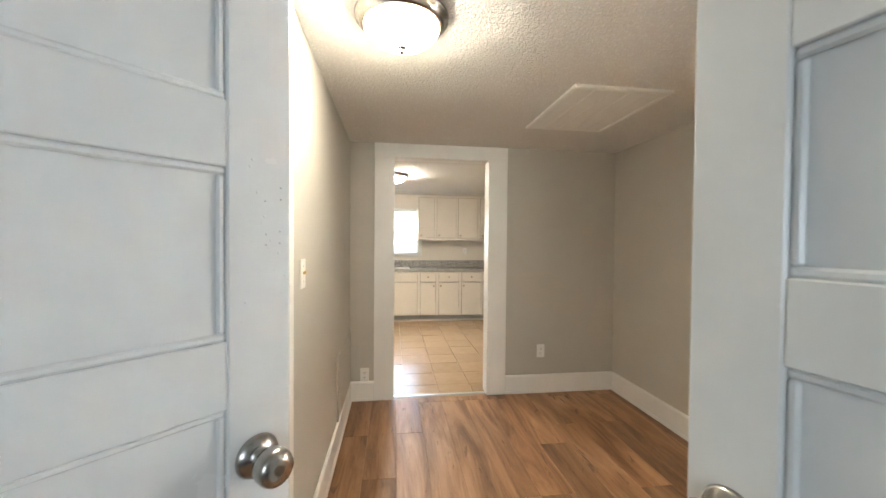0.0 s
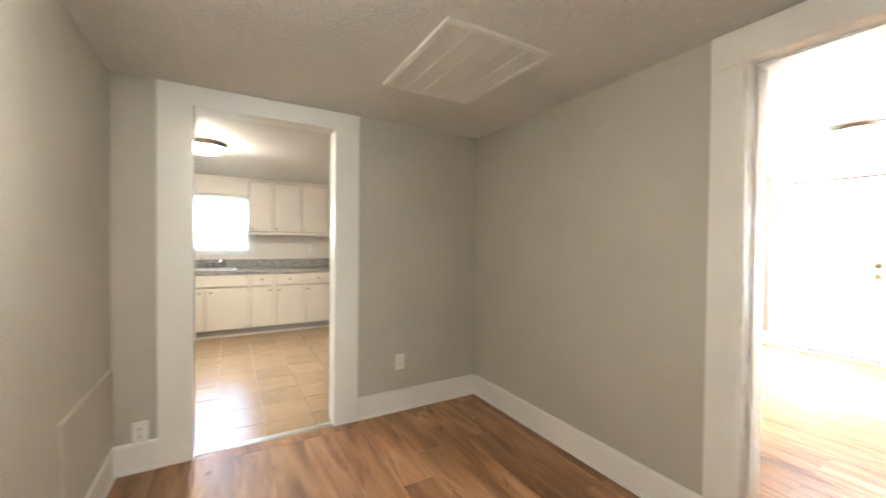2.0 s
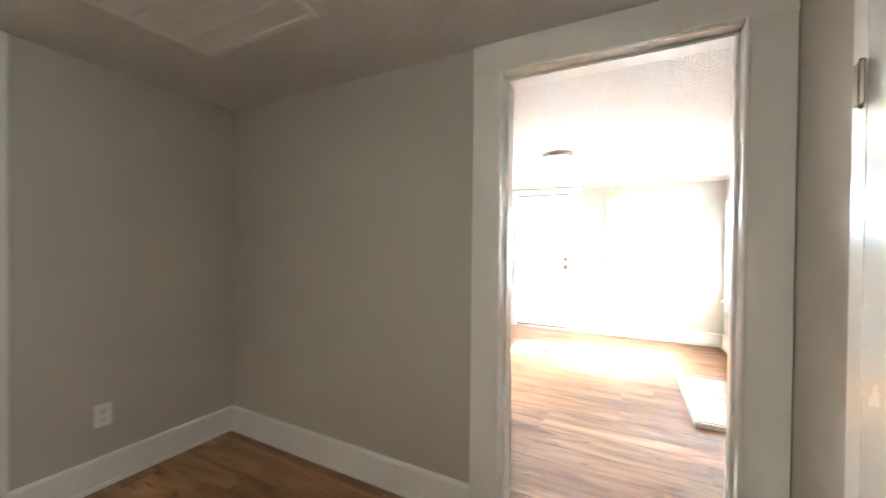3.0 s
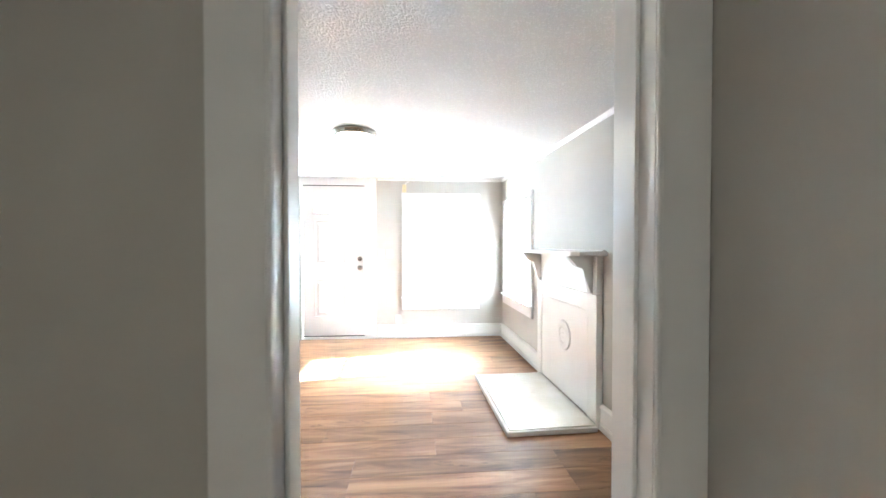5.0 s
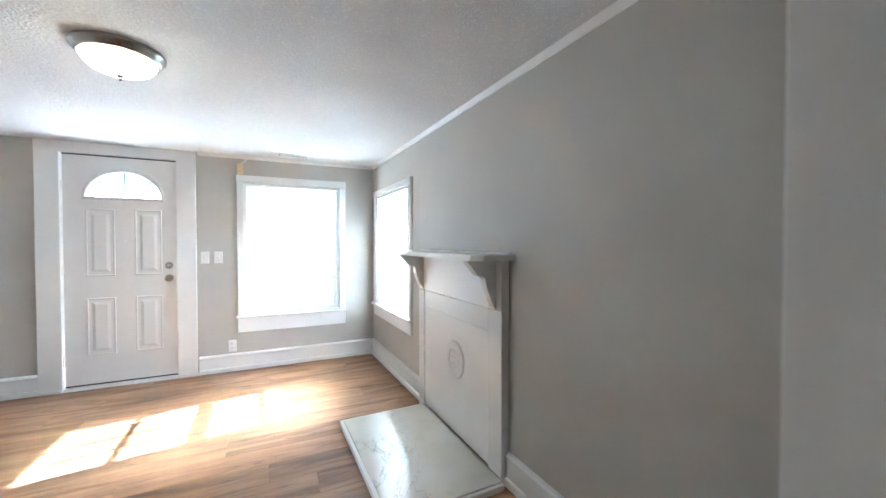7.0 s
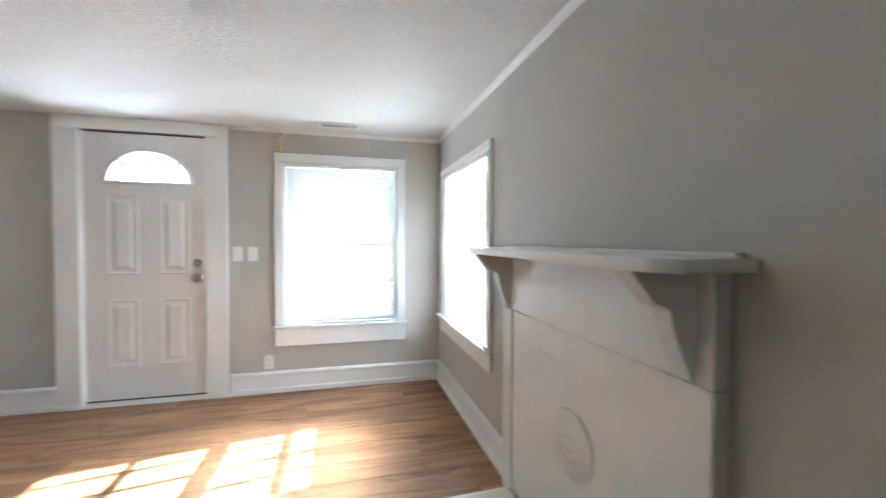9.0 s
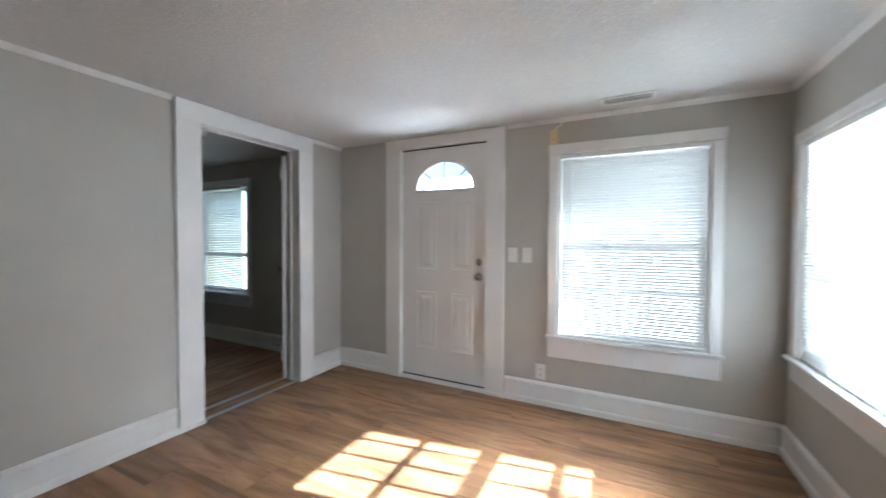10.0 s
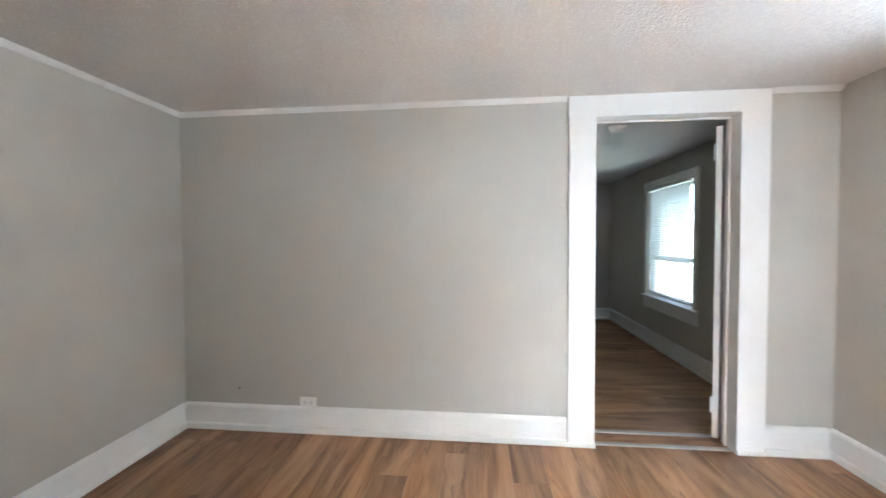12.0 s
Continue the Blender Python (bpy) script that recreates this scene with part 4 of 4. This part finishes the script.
def register():
    root = tagged(new("ceiling_register"), label="small white supply register on the living room ceiling", category="vent")
    x0, x1, y0, y1 = 6.15, 6.29, 0.655, 0.965
    part("frame", boxes(((x0, y0, H - 0.008), (x0 + 0.022, y1, H - 0.0005)), ((x1 - 0.022, y0, H - 0.008), (x1, y1, H - 0.0005)), ((x0 + 0.022, y0, H - 0.008), (x1 - 0.022, y0 + 0.022, H - 0.0005)), ((x0 + 0.022, y1 - 0.022, H - 0.008), (x1 - 0.022, y1, H - 0.0005)), ((x0 + 0.022, 0.805, H - 0.008), (x1 - 0.022, 0.815, H - 0.0005)), bev=0.002), PLATE, root)
    part("backing", boxes(((x0 + 0.02, y0 + 0.02, H - 0.0025), (x1 - 0.02, y1 - 0.02, H - 0.0008))), DARK, root)
    me = mesh_of("vane", turned(boxes(((-0.047, -0.004, -0.0005), (0.047, 0.004, 0.0005))), Matrix.Rotation(radians(40), 4, "X")), PLATE)
    for k in range(22):
        y = y0 + 0.03 + k * 0.0118
        if abs(y - 0.81) < 0.009:
            continue
        o = new("vane", me)
        o.parent = root
        o.location = ((x0 + x1) / 2, y, H - 0.0058)


register()
smoke = tagged(new("smoke_detector"), label="round white smoke detector on the bedroom ceiling", category="smoke detector")
part("base", lathe([(0, 0), (0.068, 0), (0.068, -0.010), (0.064, -0.014), (0, -0.014)], 32), PLATE, smoke, "", True)
part("cover", lathe([(0.060, -0.014), (0.060, -0.024), (0.054, -0.034), (0.030, -0.038), (0, -0.038)], 32), PLATE, smoke, "", True)
smoke.location = (5.45, 4.04, H - 0.001)

# ---- switches and outlets ----


def switch_plate(label, m):
    root = tagged(new("light_switch"), label=label, category="light switch", group="light switches")
    part("plate", boxes(((-0.036, -0.006, -0.058), (0.036, 0, 0.058)), bev=0.002), PLATE, root)
    part("toggle", turned(boxes(((-0.0045, -0.020, -0.006), (0.0045, -0.004, 0.006)), bev=0.0015), Matrix.Rotation(radians(-22), 4, "X")), IVORY, root, "ivory toggle lever")
    for z in (-0.03, 0.03):
        part("screw", turned(lathe([(0, 0), (0.003, 0), (0.002, 0.001), (0, 0.001)], 10), Matrix.Translation((0, -0.006, z)) @ Matrix.Rotation(math.pi / 2, 4, "X")), NICKEL, root)
    root.matrix_world = m
    return root


def outlet_plate(label, m, mat=None):
    mat = mat or PLATE
    root = tagged(new("wall_outlet"), label=label, category="power outlet", group="wall outlets")
    part("plate", boxes(((-0.036, -0.006, -0.058), (0.036, 0, 0.058)), bev=0.002), mat, root)
    for z in (-0.021, 0.021):
        f = part("socket_face", boxes(((-0.017, -0.0085, z - 0.014), (0.017, -0.0055, z + 0.014)), bev=0.003), mat, root)
        for x in (-0.0065, 0.0065):
            part("slot", boxes(((x - 0.0014, -0.0090, z - 0.001), (x + 0.0014, -0.0083, z + 0.008))), DARK, f)
        part("slot", boxes(((-0.0026, -0.0090, z - 0.010), (0.0026, -0.0083, z - 0.0055))), DARK, f)
    root.matrix_world = m
    return root


switch_plate("white plate with an ivory toggle on the hall wall", pose(XL, 1.735, 1.205, 0, 0, 90))
switch_plate("white toggle switch beside the front door", pose(XE, 1.605, 1.143, 0, 0, -90))
switch_plate("white toggle switch beside the front door", pose(XE, 1.492, 1.143, 0, 0, -90))
outlet_plate("white duplex outlet on the hall's far wall", pose(1.506, YN, 0.372))
outlet_plate("white duplex outlet sunk into the baseboard", pose(-0.036, YN - 0.0005, 0.215))
outlet_plate("white duplex outlet under the front window", pose(XE, 1.378, 0.254, 0, 0, -90))
outlet_plate("white duplex outlet lying on its side above the baseboard", pose(3.236, YN, 0.205, 0, 90, 0))
outlet_plate("white duplex outlet above the kitchen counter", pose(1.506, 6.98, 1.171))
box_out = tagged(new("surface_outlet"), label="old ivory surface outlet hung above the window casing", category="power outlet")
part("plate", boxes(((XE - 0.034, 1.268, 1.972), (XE - 0.0005, 1.322, 2.075)), bev=0.004), IVORY, box_out)
for z in (2.0, 2.045):
    part("socket_face", boxes(((XE - 0.037, 1.281, z - 0.013), (XE - 0.0335, 1.309, z + 0.013)), bev=0.002), IVORY, box_out)
    part("slot", boxes(((XE - 0.0378, 1.289, z - 0.004), (XE - 0.0368, 1.291, z + 0.005)), ((XE - 0.0378, 1.299, z - 0.004), (XE - 0.0368, 1.301, z + 0.005))), DARK, box_out)
cord = bmesh.new()
for k in range(8):
    y0, z0 = 1.29 - 0.011 * k, 2.075 + 0.0102 * k
    box_in(cord, (XE - 0.014, y0 - 0.012, z0), (XE - 0.006, y0, z0 + 0.0125), 0.002)
part("cord", cord, PLATE, box_out, "white flex rising to the ceiling")
screw = tagged(new("wall_anchor"), label="small rusty screw stuck in the greige wall", category="screw")
part("head", turned(lathe([(0, 0), (0.007, 0), (0.006, 0.005), (0.002, 0.012), (0, 0.012)], 10), Matrix.Translation((2.746, YN, 0.285)) @ Matrix.Rotation(math.pi / 2, 4, "X")), BRONZE, screw)
access = tagged(new("access_panel"), label="thin greige painted patch board low on the hall wall", category="wall panel")
part("board", boxes(((XL, 2.672, 0.166), (XL + 0.011, 3.345, 0.588)), bev=0.003), WALL, access)
part("edge_strip", boxes(((XL, 2.655, 0.166), (XL + 0.016, 2.6715, 0.592)), bev=0.003), WALL, access)

# ---- kitchen ----
YF, YU = 6.38, 6.67


def knob_at(parent, x, y, z):
    kb = lathe([(0, 0), (0.008, 0), (0.006, 0.008), (0.012, 0.014), (0.014, 0.020), (0.009, 0.025), (0, 0.026)], 16)
    return part("knob", turned(kb, Matrix.Translation((x, y, z)) @ Matrix.Rotation(math.pi / 2, 4, "X")), BRASS, parent, "small brass knob", True)


def base_unit(x0, x1, doors, drawers, label):
    root = tagged(new("base_cabinet"), label=label, category="kitchen cabinet", group="kitchen base cabinets")
    part("body", boxes(((x0, YF, 0.105), (x1, 6.978, 0.838))), CABINET, root)
    for a, b, knob_x in doors:
        # Gap shade laid in as a dark strip behind the door's edges.
        part("gap_strip", boxes(((a - 0.005, YF - 0.0035, 0.107), (b + 0.005, YF - 0.0004, 0.660))), GAP_SHADE, root, "dark strip for the shaded gap round the door")
        d = part("door", boxes(((a, YF - 0.019, 0.112), (b, YF - 0.0005, 0.655)), bev=0.004), CABINET, root)
        knob_at(d, knob_x, YF - 0.019, 0.602)
        hx = b + 0.004 if knob_x < (a + b) / 2 else a - 0.004
        for z in (0.20, 0.56):
            part("hinge", boxes(((hx - 0.006, YF - 0.012, z - 0.025), (hx + 0.006, YF - 0.0005, z + 0.025)), bev=0.002), CABINET, d)
    for a, b, has in drawers:
        # The same painted gap shade, round the drawer front.
        part("gap_strip", boxes(((a - 0.005, YF - 0.0035, 0.669), (b + 0.005, YF - 0.0004, 0.835))), GAP_SHADE, root, "dark strip for the shaded gap round the drawer front")
        d = part("drawer_front", boxes(((a, YF - 0.019, 0.674), (b, YF - 0.0005, 0.830)), bev=0.004), CABINET, root)
        if has:
            knob_at(d, (a + b) / 2, YF - 0.019, 0.752)
    return root


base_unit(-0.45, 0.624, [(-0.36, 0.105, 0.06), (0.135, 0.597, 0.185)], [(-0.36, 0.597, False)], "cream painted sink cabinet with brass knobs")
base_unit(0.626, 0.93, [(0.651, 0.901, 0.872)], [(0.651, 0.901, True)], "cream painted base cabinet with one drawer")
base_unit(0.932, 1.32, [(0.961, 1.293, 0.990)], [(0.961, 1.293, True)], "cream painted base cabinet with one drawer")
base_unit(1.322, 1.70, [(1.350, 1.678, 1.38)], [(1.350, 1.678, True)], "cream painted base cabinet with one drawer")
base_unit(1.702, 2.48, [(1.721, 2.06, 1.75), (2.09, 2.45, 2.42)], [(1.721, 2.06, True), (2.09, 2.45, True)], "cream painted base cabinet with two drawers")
toe = tagged(new("toe_kick"), label="dark grey recessed plinth under the kitchen cabinets", category="plinth")
part("board", boxes(((-0.45, 6.445, 0.002), (2.48, 6.465, 0.104))), CAULK, toe)
part("base_strip", boxes(((-0.45, 6.43, 0.002), (2.48, 6.4445, 0.03)), bev=0.003), CABINET, toe)
top = tagged(new("countertop"), label="speckled grey laminate worktop with raised back edge", category="countertop")
part("top", boxes(((-0.47, 6.345, 0.840), (-0.25, 6.978, 0.882)), ((0.455, 6.345, 0.840), (2.49, 6.978, 0.882)), ((-0.25, 6.345, 0.840), (0.455, 6.45, 0.882)), ((-0.25, 6.88, 0.840), (0.455, 6.978, 0.882))), GRANITE, top)
part("backsplash", boxes(((-0.47, 6.955, 0.8825), (2.49, 6.978, 1.005)), bev=0.004), GRANITE, top)


def sink():
    root = tagged(new("kitchen_sink"), label="stainless steel sink with a chrome faucet", category="sink")
    bm = boxes(((-0.27, 6.43, 0.8825), (0.475, 6.455, 0.890)), ((-0.27, 6.86, 0.8825), (0.475, 6.90, 0.890)), ((-0.27, 6.455, 0.8825), (-0.24, 6.86, 0.890)), ((0.445, 6.455, 0.8825), (0.475, 6.86, 0.890)))
    part("rim", bm, ALU, root)
    part("basin", boxes(((-0.24, 6.455, 0.70), (-0.235, 6.86, 0.889)), ((0.44, 6.455, 0.70), (0.445, 6.86, 0.889)), ((-0.24, 6.455, 0.695), (0.445, 6.86, 0.70)), ((-0.235, 6.455, 0.70), (0.44, 6.46, 0.889)), ((-0.235, 6.855, 0.70), (0.44, 6.86, 0.889))), ALU, root)
    part("faucet_base", boxes(((0.08, 6.868, 0.8905), (0.38, 6.898, 0.91)), bev=0.006), NICKEL, root)
    bm = bmesh.new()
    pts = [Vector((0.33, 6.88, 0.91)), Vector((0.33, 6.88, 0.99)), Vector((0.325, 6.86, 1.01)), Vector((0.30, 6.78, 1.00)), Vector((0.275, 6.70, 0.985)), Vector((0.27, 6.69, 0.965))]
    for a, b in zip(pts, pts[1:]):
        d = b - a
        m = Matrix.Translation((a + b) / 2) @ d.to_track_quat("Z", "Y").to_matrix().to_4x4()
        bmesh.ops.create_cone(bm, cap_ends=True, segments=12, radius1=0.011, radius2=0.011, depth=d.length + 0.008, matrix=m)
    part("spout", bm, NICKEL, root, "curved chrome spout")
    for x in (0.12, 0.20):
        bm = bmesh.new()
        bmesh.ops.create_cone(bm, cap_ends=True, segments=12, radius1=0.016, radius2=0.010, depth=0.05, matrix=Matrix.Translation((x, 6.88, 0.935)))
        box_in(bm, (x - 0.03, 6.872, 0.956), (x + 0.03, 6.888, 0.966), 0.003)
        part("handle", bm, NICKEL, root)
    bm = bmesh.new()
    bmesh.ops.create_cone(bm, cap_ends=True, segments=12, radius1=0.014, radius2=0.005, depth=0.15, matrix=Matrix.Translation((0.06, 6.885, 0.965)))
    part("sprayer", bm, BRONZE, root, "dark pull-out sprayer")


sink()


def wall_unit(x0, x1, doors, label):
    root = tagged(new("wall_cabinet"), label=label, category="kitchen cabinet", group="kitchen wall cabinets")
    part("body", boxes(((x0, YU, 1.367), (x1, 6.978, H - 0.002))), CABINET, root)
    for a, b, kx in doors:
        # A dark strip paints the shade of the gap round each wall door.
        part("gap_strip", boxes(((a - 0.005, YU - 0.0035, 1.407), (b + 0.005, YU - 0.0004, 2.113))), GAP_SHADE, root, "dark strip for the shaded gap round the door")
        d = part("door", boxes(((a, YU - 0.019, 1.412), (b, YU - 0.0005, 2.108)), bev=0.004), CABINET, root)
        knob_at(d, kx, YU - 0.019, 1.452)
        for z in (1.50, 2.0):
            part("hinge", boxes(((b - 0.002, YU - 0.012, z - 0.025), (b + 0.010, YU - 0.0005, z + 0.025)), bev=0.002), CABINET, d)
    part("head_strip", boxes(((x0, YU - 0.012, 2.132), (x1, YU - 0.0005, H - 0.003)), bev=0.003), CABINET, root)
    return root


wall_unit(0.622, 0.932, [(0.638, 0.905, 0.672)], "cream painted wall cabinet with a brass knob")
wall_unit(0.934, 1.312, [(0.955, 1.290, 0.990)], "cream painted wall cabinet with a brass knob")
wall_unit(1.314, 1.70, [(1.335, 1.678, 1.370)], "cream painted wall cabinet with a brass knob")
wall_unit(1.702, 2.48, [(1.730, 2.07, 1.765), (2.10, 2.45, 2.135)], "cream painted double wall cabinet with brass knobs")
val = tagged(new("window_valance"), label="cream scalloped wooden valance above the kitchen window", category="valance")
pts = [(-0.45, H - 0.003), (-0.45, 1.89)]
for c0, c1 in ((-0.45, 0.08), (0.08, 0.425), (0.425, 0.62)):
    for k in range(9):
        a = math.pi * k / 8
        pts.append(((c0 + c1) / 2 - (c1 - c0) / 2 * math.cos(a), 1.885 + 0.028 * math.sin(a) ** 0.5 if 0 < k < 8 else 1.885))
pts.append((0.62, H - 0.003))
bm = bmesh.new()
fr = [[bm.verts.new((x, y, z)) for x, z in pts] for y in (YU + 0.001, YU + 0.02)]
n = len(pts)
for i in range(n):
    if (fr[0][i].co - fr[0][(i + 1) % n].co).length > 1e-6:
        bm.faces.new((fr[0][i], fr[0][(i + 1) % n], fr[1][(i + 1) % n], fr[1][i]))
bm.faces.new(fr[0])
bm.faces.new(fr[1])
part("board", bm, CABINET, val)

# ---- floor pieces: laminate planks and tiles ----
PLANK_MESH = {}


def plank_mesh(w, l):
    key = (round(w, 3), round(l, 3))
    if key not in PLANK_MESH:
        bm = bmesh.new()
        c, g = 0.0022, 0.0004
        lo = [bm.verts.new((x, y, -0.010)) for x, y in ((g, g), (w - g, g), (w - g, l - g), (g, l - g))]
        mi = [bm.verts.new((x, y, -0.0012)) for x, y in ((g, g), (w - g, g), (w - g, l - g), (g, l - g))]
        hi = [bm.verts.new((x, y, 0.0)) for x, y in ((c, c), (w - c, c), (w - c, l - c), (c, l - c))]
        for p, q in ((lo, mi), (mi, hi)):
            for i in range(4):
                bm.faces.new((p[i], p[(i + 1) % 4], q[(i + 1) % 4], q[i]))
        bm.faces.new(hi)
        PLANK_MESH[key] = mesh_of("plank", bm, PLANK)
    return PLANK_MESH[key]


def plank_floor(floor, x0, x1, y0, y1, along, seed, w=0.19, l=1.21):
    rng = random.Random(seed)
    a0, a1, b0, b1 = (x0, x1, y0, y1) if along == "y" else (y0, y1, x0, x1)
    u = a0
    while u < a1 - 0.004:
        ww = min(w, a1 - u)
        v = b0 - rng.choice((0.2, 0.4, 0.6, 0.8, 1.0)) * l
        while v < b1 - 0.004:
            s, e = max(v, b0), min(v + l, b1)
            if e - s > 0.02:
                o = new("plank", plank_mesh(ww, e - s))
                o.parent = floor
                o.matrix_basis = pose(u, s, 0) if along == "y" else pose(s, u + ww, 0, 0, 0, -90)
            v += l
        u += w


plank_floor(bpy.data.objects["floor_hall"], XL - 0.38, 2.272, -0.6, 3.395, "y", 1)
plank_floor(bpy.data.objects["floor_living"], 2.278, XE - 0.002, YS - 0.11, 3.40, "y", 2)
plank_floor(bpy.data.objects["floor_bedroom"], 2.7, XE, 3.402, 7.10, "x", 3)

tile_bm = bmesh.new()
box_in(tile_bm, (0.0016, 0.0016, -0.006), (0.3034, 0.3034, 0.0), 0.0014)
TILE_MESH = mesh_of("tile", tile_bm, TILE)
kitchen_floor = bpy.data.objects["floor_kitchen"]
for i in range(-2, 8):
    for j in range(-1, 10):
        if 3.64 + 0.305 * j + 0.305 < 3.42:
            continue
        o = new("tile", TILE_MESH)
        o.parent = kitchen_floor
        o.location = (0.302 + 0.3065 * i, 3.645 + 0.305 * j, 0.0008 * math.sin(i * 3.1 + j * 1.7))
